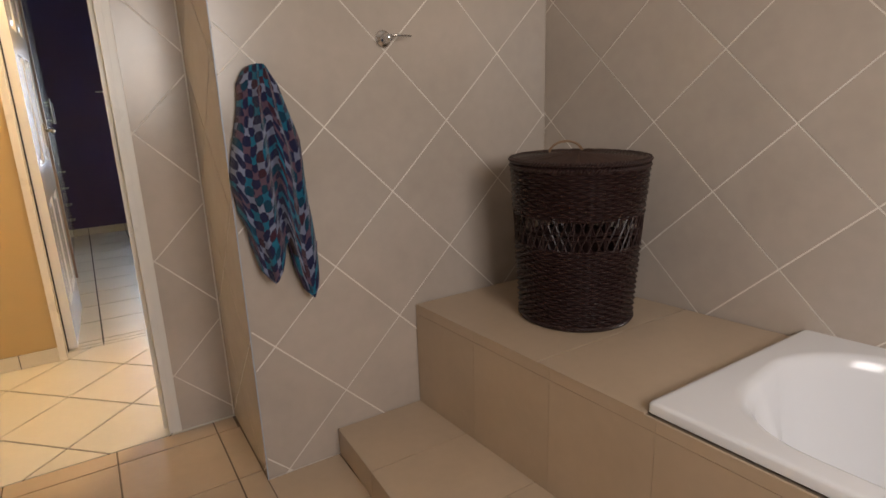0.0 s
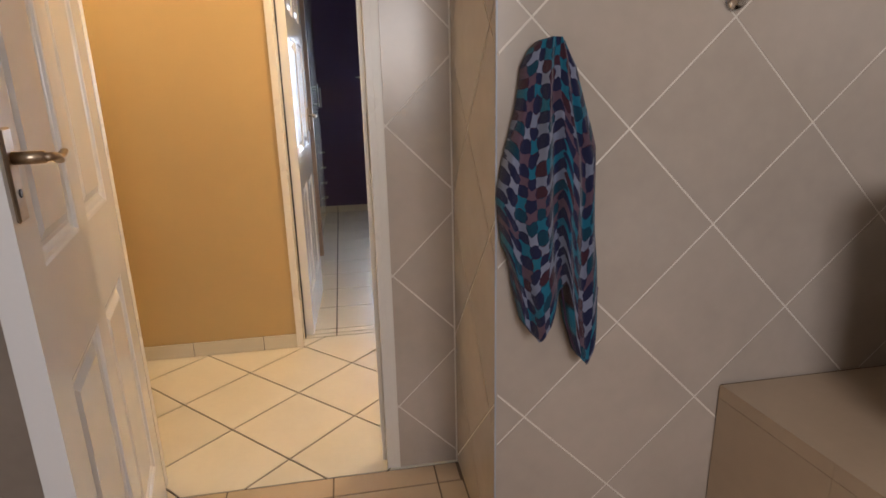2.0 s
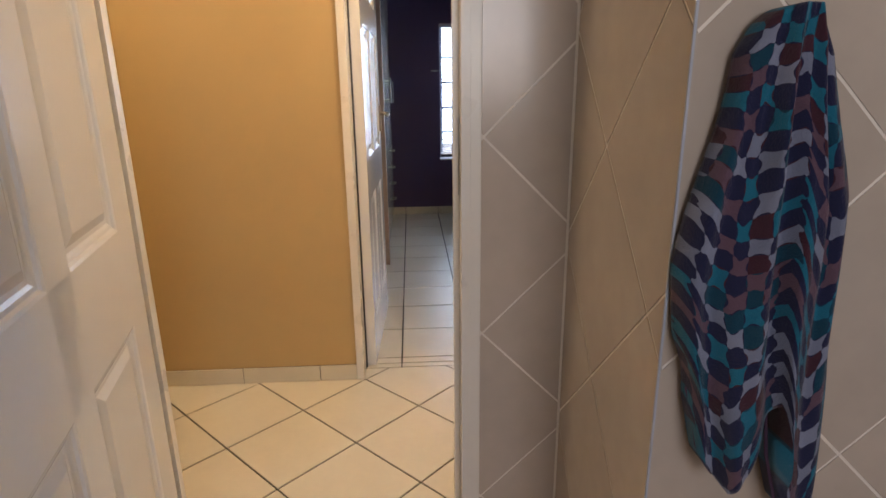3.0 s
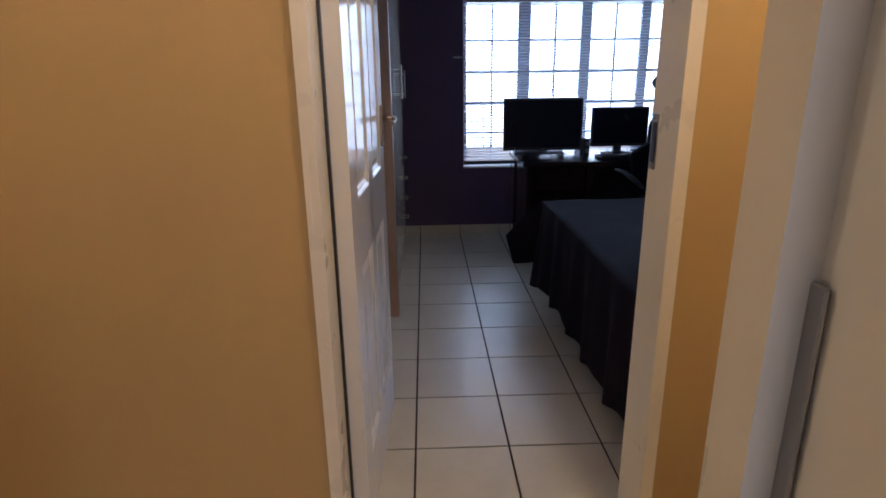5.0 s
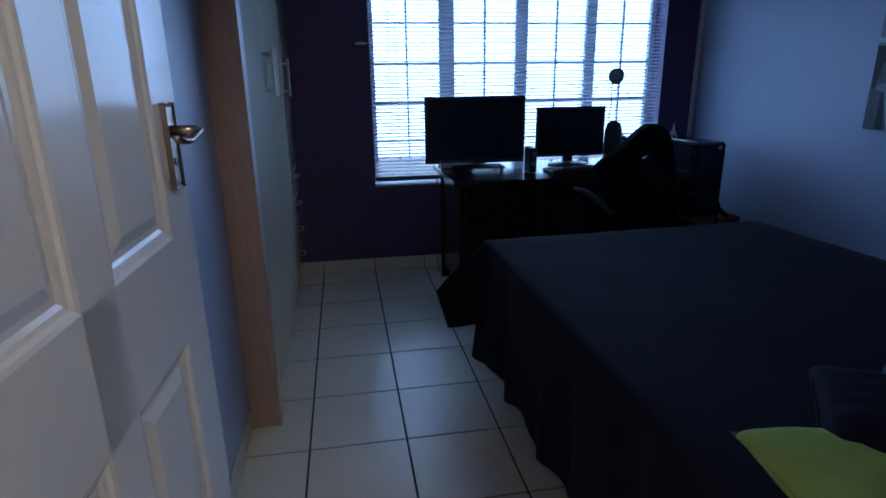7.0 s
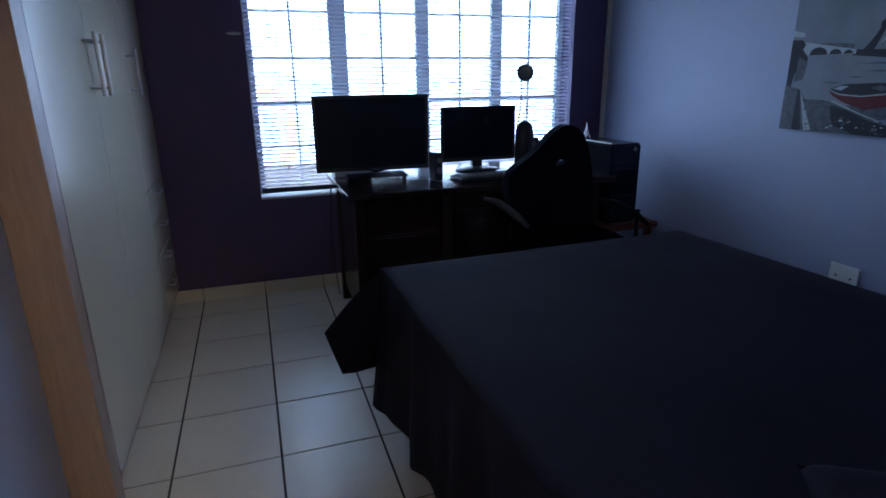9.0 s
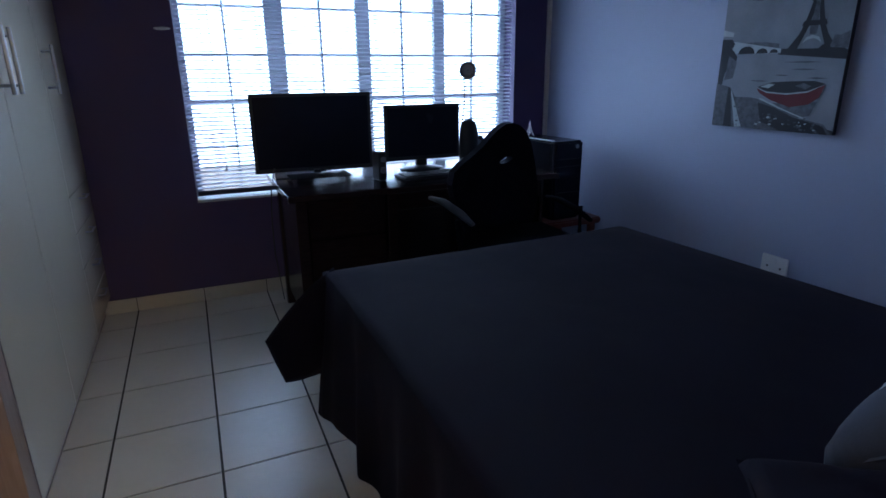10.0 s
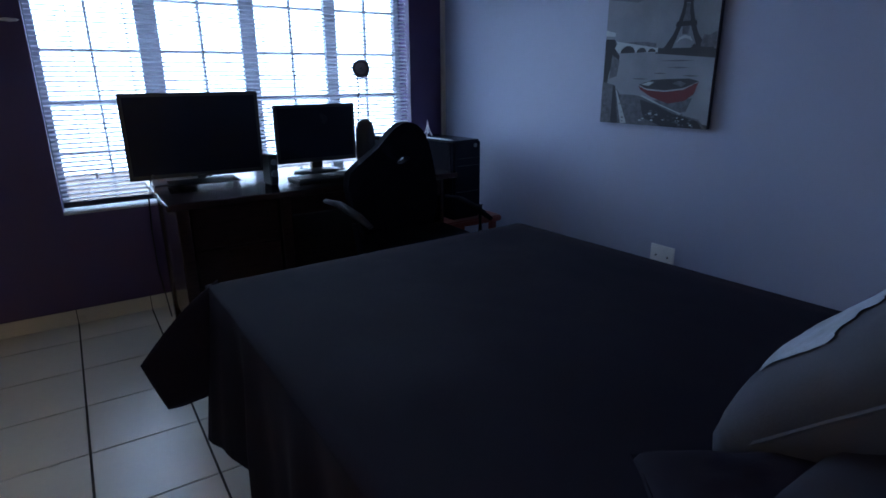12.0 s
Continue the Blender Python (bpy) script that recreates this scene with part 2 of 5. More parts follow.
def clip(poly, edge):
    """The part of a convex outline inside a convex, counter-clockwise edge."""
    out = poly
    for i in range(len(edge)):
        (ax, ay), (bx, by) = edge[i], edge[(i + 1) % len(edge)]
        side = [(bx - ax) * (y - ay) - (by - ay) * (x - ax) for x, y in out]
        nxt = []
        for j in range(len(out)):
            p, q, sp, sq = out[j], out[(j + 1) % len(out)], side[j], side[(j + 1) % len(out)]
            if sp >= 0:
                nxt.append(p)
            if (sp >= 0) != (sq >= 0):
                k = sp / (sp - sq)
                nxt.append((p[0] + (q[0] - p[0]) * k, p[1] + (q[1] - p[1]) * k))
        out = nxt
        if len(out) < 3:
            return []
    return out


def area(p):
    return abs(sum(p[i][0] * p[(i + 1) % len(p)][1] - p[(i + 1) % len(p)][0] * p[i][1] for i in range(len(p)))) / 2


def tile_field(parent, edge, frm, u0, v0, size, gap, thick, material, diamond=False, su=None, name="tile"):
    """Tiles, each an object, over the convex outline edge: a node or joint crossing lies at u0, v0. frm(u, v, w) gives the place."""
    us, vs = [p[0] for p in edge], [p[1] for p in edge]
    shared = {}
    if diamond:
        h, r = size, size - gap * 0.7071
        cells = []
        for i in range(math.floor((min(us) - u0) / h) - 1, math.ceil((max(us) - u0) / h) + 2):
            for j in range(math.floor((min(vs) - v0) / h) - 1, math.ceil((max(vs) - v0) / h) + 2):
                if (i + j) % 2:
                    c = (u0 + i * h, v0 + j * h)
                    cells.append((c, [(c[0] - r, c[1]), (c[0], c[1] - r), (c[0] + r, c[1]), (c[0], c[1] + r)]))
    else:
        w = su or size
        cells = []
        for i in range(math.floor((min(us) - u0) / w) - 1, math.ceil((max(us) - u0) / w) + 1):
            for j in range(math.floor((min(vs) - v0) / size) - 1, math.ceil((max(vs) - v0) / size) + 1):
                a, b = u0 + i * w + gap / 2, v0 + j * size + gap / 2
                c, d = a + w - gap, b + size - gap
                cells.append((((a + c) / 2, (b + d) / 2), [(a, b), (c, b), (c, d), (a, d)]))
    for c, poly in cells:
        cut = clip(poly, edge)
        if len(cut) < 3 or area(cut) < 2e-4:
            continue
        full = abs(area(cut) - area(poly)) < 1e-7
        if full and "m" in shared:
            me = shared["m"]
        else:
            bm = bmesh.new()
            zero = frm(c[0], c[1], 0)
            prism(bm, [(u - c[0], v - c[1]) for u, v in cut], lambda u, v, w: frm(u + c[0], v + c[1], w) - zero, thick)
            bmesh.ops.recalc_face_normals(bm, faces=bm.faces[:])
            me = bpy.data.meshes.new(name)
            bm.to_mesh(me)
            bm.free()
            me.materials.append(material)
            if full:
                shared["m"] = me
        ob = new(name, me)
        ob.location = frm(c[0], c[1], 0)
        ob.parent = parent
        ob.matrix_parent_inverse = parent.matrix_world.inverted()


# ---- large structure ----
NORTH = 0.05  # the rooms beyond the passage wall stand this much further from it than their own plan says
H = 2.5
# skewed bath side of the bathroom
def side_x(y):
    return 1.59 + 0.163 * (1.36 - y)


def plinth_x(y):
    return 0.967 + 0.066 * (1.36 - y)


def step_x(y):
    return 0.628 + 0.03 * (1.36 - y) * -1


floor_bath = wallbox("floor_bathroom", -0.75, -1.35, -0.12, 2.2, 1.85, -0.004, M_BGROUT, "brown grouted bathroom floor of square cream tiles")
floor_hall = wallbox("floor_passage", -2.3, 1.85, -0.12, 1.6, 3.02, -0.004, M_FGROUT, "passage floor of cream tiles laid diagonally with dark grout")
floor_bed = wallbox("floor_bedroom", -0.95, 2.97, -0.12, 2.6, 6.5, -0.004, M_FGROUT, "bedroom floor of square cream tiles with dark grout")
floor_study = wallbox("floor_dark_room", -4.2, 2.97, -0.12, -0.95, 6.5, -0.004, M_FGROUT, "dark room floor of square cream tiles")

wall_towel = wallbox("wall_bathroom_north", 0.372, 1.364, -0.1, 1.80, 1.96, H, M_WGROUT, "tiled bathroom wall with diagonal greige tiles and pale grout")
wall_strip = wallbox("wall_bathroom_door", 0.168, 1.864, -0.1, 0.372, 1.96, H, M_WGROUT, "narrow tiled wall between door frame and corner")
wall_side = wallbox("wall_bathroom_side", 0, 0, 0, 1, 1, 1, M_WGROUT, "tiled bathroom wall beside the bath with diagonal greige tiles")
bm = bmesh.new()
prism(bm, [(side_x(-1.35) + 0.004, -1.35), (side_x(-1.35) + 0.15, -1.35), (side_x(1.36) + 0.15, 1.36), (side_x(1.36) + 0.004, 1.364)], lambda u, v, w: Vector((u, v, -0.1 + w)), H + 0.1)
bmesh.ops.recalc_face_normals(bm, faces=bm.faces[:])
wall_side.data.clear_geometry()
bm.to_mesh(wall_side.data)
bm.free()
wallbox("wall_bathroom_west", -1.2, -1.35, -0.1, -1.05, 1.96, H, M_WTILE, "plain bathroom wall")
wallbox("wall_bathroom_door_left", -1.05, 1.864, -0.1, -0.650, 1.96, H, M_WTILE, "plain wall beside the bathroom door")
wallbox("wall_bathroom_door_over", -0.650, 1.864, 2.09, 0.168, 1.96, H, M_YELLOW, "wall over the bathroom door")
for n, a in (("wall_bathroom_south_a", (-1.05, -1.5, -0.1, 0.1, -1.35, H)), ("wall_bathroom_south_b", (1.0, -1.5, -0.1, 2.25, -1.35, H)),
             ("wall_bathroom_south_c", (0.1, -1.5, -0.1, 1.0, -1.35, 1.25)), ("wall_bathroom_south_d", (0.1, -1.5, 2.05, 1.0, -1.35, H))):
    wallbox(n, *a, M_WTILE, "plain bathroom wall with the window")
wallbox("floor_bathroom_west", -1.05, -1.35, -0.12, -0.75, 1.85, -0.004, M_BTILE, "plain bathroom floor")
wallbox("ceiling_bathroom", -1.2, -1.5, H, 2.3, 1.91, H + 0.1, M_CEIL, "white bathroom ceiling")

wallbox("wall_passage_south", 0.372, 1.96, -0.1, 1.6, 1.965, H, M_YELLOW, "ochre painted passage wall")
wallbox("wall_passage_south_b", -2.3, 1.96, -0.1, -0.650, 1.965, H, M_YELLOW, "ochre painted passage wall")
wallbox("wall_passage_south_c", 0.168, 1.96, -0.1, 0.372, 1.965, H, M_YELLOW, "ochre painted passage wall")
wallbox("wall_passage_east", 1.6, 1.85, -0.1, 1.7, 2.93, H, M_YELLOW, "ochre painted passage wall")
wallbox("wall_passage_west", -2.4, 1.85, -0.1, -2.3, 2.93, H, M_YELLOW, "ochre painted passage wall")
wall_yellow = wallbox("wall_passage_north", -1.095, 2.93, -0.1, -0.236, 3.05, H, M_YELLOW, "ochre painted passage wall between two doorways")
wallbox("wall_passage_north_b", 0.551, 2.93, -0.1, 1.7, 3.05, H, M_YELLOW, "ochre painted passage wall beside the bedroom door")
wallbox("wall_passage_north_c", -2.4, 2.93, -0.1, -1.95, 3.05, H, M_YELLOW, "ochre painted passage wall")
wallbox("wall_over_bedroom_door", -0.236, 2.93, 2.08, 0.551, 3.05, H, M_YELLOW, "ochre painted wall over the bedroom door")
wallbox("wall_over_dark_room_door", -1.95, 2.93, 2.08, -1.095, 3.05, H, M_YELLOW, "ochre painted wall over the dark room's door")
wallbox("ceiling_passage", -2.4, 1.91, H, 1.7, 3.0, H + 0.1, M_CEIL, "white passage ceiling")

wallbox("wall_bedroom_west", -0.42, 3.012, -0.1, -0.262, 4.556, H, M_BLUE, "lavender blue bedroom wall behind the door")
wallbox("wall_bedroom_west_b", -0.95, 4.556, -0.1, -0.8, 6.27, H, M_BLUE, "bedroom wall behind the wardrobe")
wallbox("wall_bedroom_west_c", -0.8, 4.45, -0.1, -0.42, 4.556, H, M_BLUE, "bedroom wall beside the wardrobe")
wallbox("wall_bedroom_east", 2.46, 3.0, -0.1, 2.6, 6.27, H, M_BLUE, "lavender blue bedroom wall beside the bed")
wallbox("wall_bedroom_south", 0.577, 3.0005, -0.1, 2.46, 3.03, H, M_BLUE, "lavender blue bedroom wall at the bed's head")
WX0, WX1, WZ0, WZ1 = 0.31, 2.215, 0.545, 1.83
for n, a in (("wall_window_left", (-0.95, 6.27, -0.1, WX0, 6.5, H)), ("wall_window_right", (WX1, 6.27, -0.1, 2.6, 6.5, H)),
             ("wall_window_below", (WX0, 6.27, -0.1, WX1, 6.5, WZ0)), ("wall_window_above", (WX0, 6.27, WZ1, WX1, 6.5, H))):
    wallbox(n, *a, M_PURPLE, "deep purple painted bedroom wall round the window")
wallbox("ceiling_bedroom", -0.95, 2.95, H, 2.6, 6.5, H + 0.1, M_CEIL, "white bedroom ceiling")
wallbox("trim_corner", 2.438, 6.248, 0.0, 2.46, 6.27, H, M_FRAME, "white cover strip in the corner of the walls")
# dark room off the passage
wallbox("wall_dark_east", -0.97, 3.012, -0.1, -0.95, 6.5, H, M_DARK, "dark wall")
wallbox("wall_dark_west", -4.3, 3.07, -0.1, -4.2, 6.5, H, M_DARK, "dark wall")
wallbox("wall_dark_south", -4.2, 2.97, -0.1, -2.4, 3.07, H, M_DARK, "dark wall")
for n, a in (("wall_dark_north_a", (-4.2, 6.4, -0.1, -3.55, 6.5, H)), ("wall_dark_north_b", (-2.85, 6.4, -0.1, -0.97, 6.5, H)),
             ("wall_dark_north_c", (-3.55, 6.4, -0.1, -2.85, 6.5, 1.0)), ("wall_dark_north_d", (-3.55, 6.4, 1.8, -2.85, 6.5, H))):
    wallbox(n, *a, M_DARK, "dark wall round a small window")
wallbox("ceiling_dark", -4.3, 2.95, H, -0.95, 6.5, H + 0.1, M_CEIL, "ceiling of the dark room")
bm = bmesh.new()
cube(bm, -60, 6.5, -0.2, 60, 80, -0.15)
tagged(part("ground", bm, M_GROUND), "pale paved ground outside", kind="structure")
wallbox("garden_wall", -8, 9.5, -0.15, 10, 9.7, 1.5, M_GARDEN, "sunlit garden wall outside the window")


# ---- bathroom ----
P3 = lambda u, v, w: Vector((u, v, w))


def build_plinth():
    """The tiled surround of the bath and the low step before it."""
    top = 0.497
    surround = empty("bath_surround", plinth_x(0.4), 0.4, 0, "brown-beige tiled bath surround with a wide ledge against tiled walls", "bath surround")
    bm = bmesh.new()
    prism(bm, [(plinth_x(-1.35) + 0.006, -1.35), (side_x(-1.35), -1.35), (side_x(-1.30), -1.30), (plinth_x(-1.30) + 0.006, -1.30)], lambda u, v, w: Vector((u, v, w)), top - 0.004)
    prism(bm, [(plinth_x(-1.30) + 0.006, -1.30), (plinth_x(-1.30) + 0.05, -1.30), (plinth_x(0.36) + 0.05, 0.36), (plinth_x(0.36) + 0.006, 0.36)], lambda u, v, w: Vector((u, v, w)), top - 0.004)
    prism(bm, [(plinth_x(0.36) + 0.006, 0.36), (side_x(0.36), 0.36), (side_x(1.36), 1.364), (plinth_x(1.36) + 0.006, 1.364)], lambda u, v, w: Vector((u, v, w)), top - 0.004)
    body = part("body", bm, M_BGROUT, surround)
    body.matrix_parent_inverse = surround.matrix_world.inverted()
    # ledge slabs
    for y0, y1 in ((0.743, 1.353), (0.392, 0.737)):
        bm = bmesh.new()
        prism(bm, [(plinth_x(y0), y0), (side_x(y0) - 0.007, y0), (side_x(y1) - 0.007, y1), (plinth_x(y1), y1)], lambda u, v, w: Vector((u, v, top - 0.004 + w)), 0.004)
        t = part("ledge_tile", bm, M_BTILE, surround)
        t.matrix_parent_inverse = surround.matrix_world.inverted()
    # nosing strips and front tiles
    y = 1.358
    while y > -1.3:
        y0 = max(y - 0.333, -1.34)
        for z0, z1 in ((0.46, 0.4925), (0.097, 0.4585)):
            bm = bmesh.new()
            prism(bm, [(plinth_x(y0 + 0.001), y0 + 0.001), (plinth_x(y0) + 0.006, y0 + 0.001), (plinth_x(y) + 0.006, y), (plinth_x(y), y)], lambda u, v, w: Vector((u, v, z0 + w)), z1 - z0)
            t = part("front_tile", bm, M_BTILE, surround)
            t.matrix_parent_inverse = surround.matrix_world.inverted()
        y = y0
    step = empty("bath_step", step_x(0.9), 0.9, 0, "low step of beige tiles along the bath surround", "step")
    bm = bmesh.new()
    prism(bm, [(step_x(-1.3) + 0.006, -1.3), (plinth_x(-1.3), -1.3), (plinth_x(1.358), 1.358), (step_x(1.358) + 0.006, 1.358)], P3, 0.096)
    b = part("body", bm, M_BGROUT, step)
    b.matrix_parent_inverse = step.matrix_world.inverted()
    for y1, y0 in ((1.358, 1.072), (1.069, 0.742), (0.739, 0.412), (0.409, 0.082), (0.079, -0.25), (-0.253, -0.58), (-0.583, -0.91), (-0.913, -1.24)):
        bm = bmesh.new()
        prism(bm, [(step_x(y0), y0), (plinth_x(y0) - 0.002, y0), (plinth_x(y1) - 0.002, y1), (step_x(y1), y1)], lambda u, v, w: Vector((u, v, 0.096 + w)), 0.004)
        t = part("tread_tile", bm, M_BTILE, step)
        t.matrix_parent_inverse = step.matrix_world.inverted()
        bm = bmesh.new()
        prism(bm, [(step_x(y0), y0), (step_x(y0) + 0.006, y0), (step_x(y1) + 0.006, y1), (step_x(y1), y1)], lambda u, v, w: Vector((u, v, 0.001 + w)), 0.094)
        t = part("riser_tile", bm, M_BTILE, step)
        t.matrix_parent_inverse = step.matrix_world.inverted()


build_plinth()


def build_bath():
    """A white drop-in bath: rings from the outer lip inwards and down."""
    bath = empty("bath", 1.42, -0.4, 0.5, "glossy white acrylic drop-in bath, empty, set in the tiled surround", "bath")
    x0, x1, y0, y1 = 1.040, 1.775, -1.28, 0.392
    ring = []
    # inset, corner radius, height
    prof = [(0.0, 0.012, 0.499), (0.0, 0.012, 0.519), (0.003, 0.014, 0.5245), (0.009, 0.018, 0.5265), (0.016, 0.024, 0.5265),
            (0.052, 0.250, 0.5262), (0.060, 0.246, 0.5255), (0.068, 0.242, 0.521), (0.075, 0.238, 0.512), (0.085, 0.234, 0.485), (0.10, 0.23, 0.42), (0.12, 0.225, 0.33), (0.15, 0.21, 0.22), (0.18, 0.18, 0.155), (0.22, 0.14, 0.125), (0.26, 0.10, 0.115)]
    bm = bmesh.new()
    n = 14
    for ins, rad, z in prof:
        vs = []
        for cx, cy, a0 in ((x1 - ins - rad, y1 - ins - rad, 0), (x0 + ins + rad, y1 - ins * 1.25 - rad, 90), (x0 + ins + rad, y0 + ins * 2 + rad, 180), (x1 - ins - rad, y0 + ins * 2 + rad, 270)):
            for k in range(n + 1):
                a = radians(a0 + 90 * k / n)
                px, py = cx + rad * math.cos(a), cy + rad * math.sin(a)
                u = (px - x0) / (x1 - x0)
                shift = (1 - u) * (plinth_x(py) - plinth_x(0.39)) + u * (side_x(py) - side_x(0.39))
                vs.append(bm.verts.new((px + shift - 0.012 * u, py, z)))
        ring.append(vs)
    for A, B in zip(ring, ring[1:]):
        for k in range(len(A)):
            bm.faces.new((A[k], A[(k + 1) % len(A)], B[(k + 1) % len(A)], B[k]))
    bm.faces.new(ring[-1])
    shell = part("shell", bm, M_ACRYL, bath, smooth=True)
    shell.matrix_parent_inverse = bath.matrix_world.inverted()
    bm = bmesh.new()
    lathe(bm, [(0.03, 0.0), (0.03, 0.004), (0.02, 0.006)], 24)
    w = part("waste", bm, M_CHROME, bath, "chrome waste", True)
    w.location = (0.05, -0.5, -0.38)


build_bath()


def weave(bm, rows, prof, seg, amp, cx=0, cy=0, ry=1.0, thick=0.0032, phase=0):
    """Strands laid round a form; prof(t) gives radius and height; strands wave in and out past the stakes."""
    for i in range(rows):
        r, z = prof(i / (rows - 1))
        pts = []
        for k in range(seg):
            a = k * math.tau / seg
            rr = r + amp * math.sin(a * seg / 4 + math.pi * (i % 2)) + random.uniform(-0.0006, 0.0006)
            pts.append((cx + rr * math.cos(a), cy + ry * rr * math.sin(a), z + random.uniform(-0.0007, 0.0007)))
        tube(bm, pts, thick, 4, closed=True)


def build_basket():
    b = empty("laundry_basket", 1.372, 0.955, 0.498, "tall dark woven wicker laundry basket with lid on the tiled ledge", "laundry basket")
    rad = lambda z: 0.185 + (0.216 - 0.185) * min(1, z / 0.50) ** 1.1

    def prof(z0, z1):
        return lambda t: (rad(z0 + (z1 - z0) * t), z0 + (z1 - z0) * t)
    bm = bmesh.new()
    weave(bm, 28, prof(0.012, 0.262), 104, 0.0038, thick=0.0048)
    lathe(bm, [(rad(0.0) - 0.008, 0.002), (rad(0.26) - 0.008, 0.262), (rad(0.26) - 0.012, 0.262), (rad(0) - 0.012, 0.006)], 48)
    part("lower_weave", bm, M_WICKER, b)
    bm = bmesh.new()
    weave(bm, 16, prof(0.362, 0.505), 104, 0.0038, thick=0.0048)
    lathe(bm, [(rad(0.36) - 0.008, 0.362), (rad(0.51) - 0.008, 0.51), (rad(0.51) - 0.012, 0.51), (rad(0.36) - 0.012, 0.362)], 48)
    part("upper_weave", bm, M_WICKER, b)
    # open band of crossing canes, one shape for each lean, turned round the basket
    n = 48
    for lean in (-1, 1):
        first = None
        for k in range(n):
            if first is None:
                bm = bmesh.new()
                pts = []
                for i in range(5):
                    z = 0.258 + 0.027 * i
                    aa = lean * math.tau / n * (i / 4 - 0.5) * 1.7
                    r = rad(z) + 0.0022 * lean
                    pts.append((r * math.cos(aa), r * math.sin(aa), z))
                tube(bm, pts, 0.0026, 4)
                first = part("cane", bm, M_WICKER, b)
            else:
                o = new("cane", first.data)
                o.parent = b
                o.matrix_local = pose(0, 0, 0, 0, 0, 360 * k / n + random.uniform(-1, 1))
    bm = bmesh.new()
    for z in (0.300, 0.318):
        weave(bm, 2, lambda t: (rad(z), z + 0.006 * t), 80, 0.003, thick=0.002)
    part("band_strand", bm, M_WICKER, b)
    first = None
    for k in range(26):
        if first is None:
            bm = bmesh.new()
            tube(bm, [(rad(z) - 0.003, 0, z) for z in (0.0, 0.13, 0.26, 0.36, 0.50)], 0.0035, 5)
            first = part("stake", bm, M_WICKER, b)
        else:
            o = new("stake", first.data)
            o.parent = b
            o.matrix_local = pose(0, 0, 0, 0, 0, 360 * k / 26)

    def braid(bm, r, z, t):
        for ph in (0, 2.1, 4.2):
            tube(bm, [((r + 0.005 * math.cos(40 * a + ph)) * math.cos(a), (r + 0.005 * math.cos(40 * a + ph)) * math.sin(a), z + 0.005 * math.sin(40 * a + ph)) for a in [k * math.tau / 240 for k in range(240)]], t, 4, closed=True)
    bm = bmesh.new()
    braid(bm, 0.217, 0.512, 0.0042)
    part("rim", bm, M_WICKER, b)
    bm = bmesh.new()
    braid(bm, 0.186, 0.008, 0.0045)
    part("foot_rim", bm, M_WICKER, b)
    bm = bmesh.new()
    lathe(bm, [(0.213, 0.526), (0.215, 0.530), (0.10, 0.540)], 48)
    lid = part("lid", bm, M_WLID, b, "woven wicker lid with a small loop handle")
    bm = bmesh.new()
    for i in range(40):
        r = 0.006 + 0.212 * i / 39
        tube(bm, [((r + 0.0008 * math.sin(a * 26)) * math.cos(a), (r + 0.0008 * math.sin(a * 26)) * math.sin(a), 0.545 - 0.010 * (i / 39) ** 2 + 0.0022 * math.sin(a * 13 + math.pi * (i % 2))) for a in [k * math.tau / 64 for k in range(64)]], 0.0034, 4, closed=True)
    part("lid_weave", bm, M_WLID, lid, kind="stuff")
    bm = bmesh.new()
    braid(bm, 0.219, 0.530, 0.0045)
    part("lid_border", bm, M_WICKER, lid)
    bm = bmesh.new()
    pts = [(-0.055 * math.cos(a) + 0.0, 0.0, 0.542 + 0.038 * math.sin(a)) for a in [math.pi * k / 12 for k in range(13)]]
    tube(bm, pts, 0.0042, 6)
    h = part("lid_handle", bm, M_CANE, lid, "pale cane loop handle")
    h.matrix_local = pose(0.0, 0.06, 0, 0, 0, -32)


build_basket()


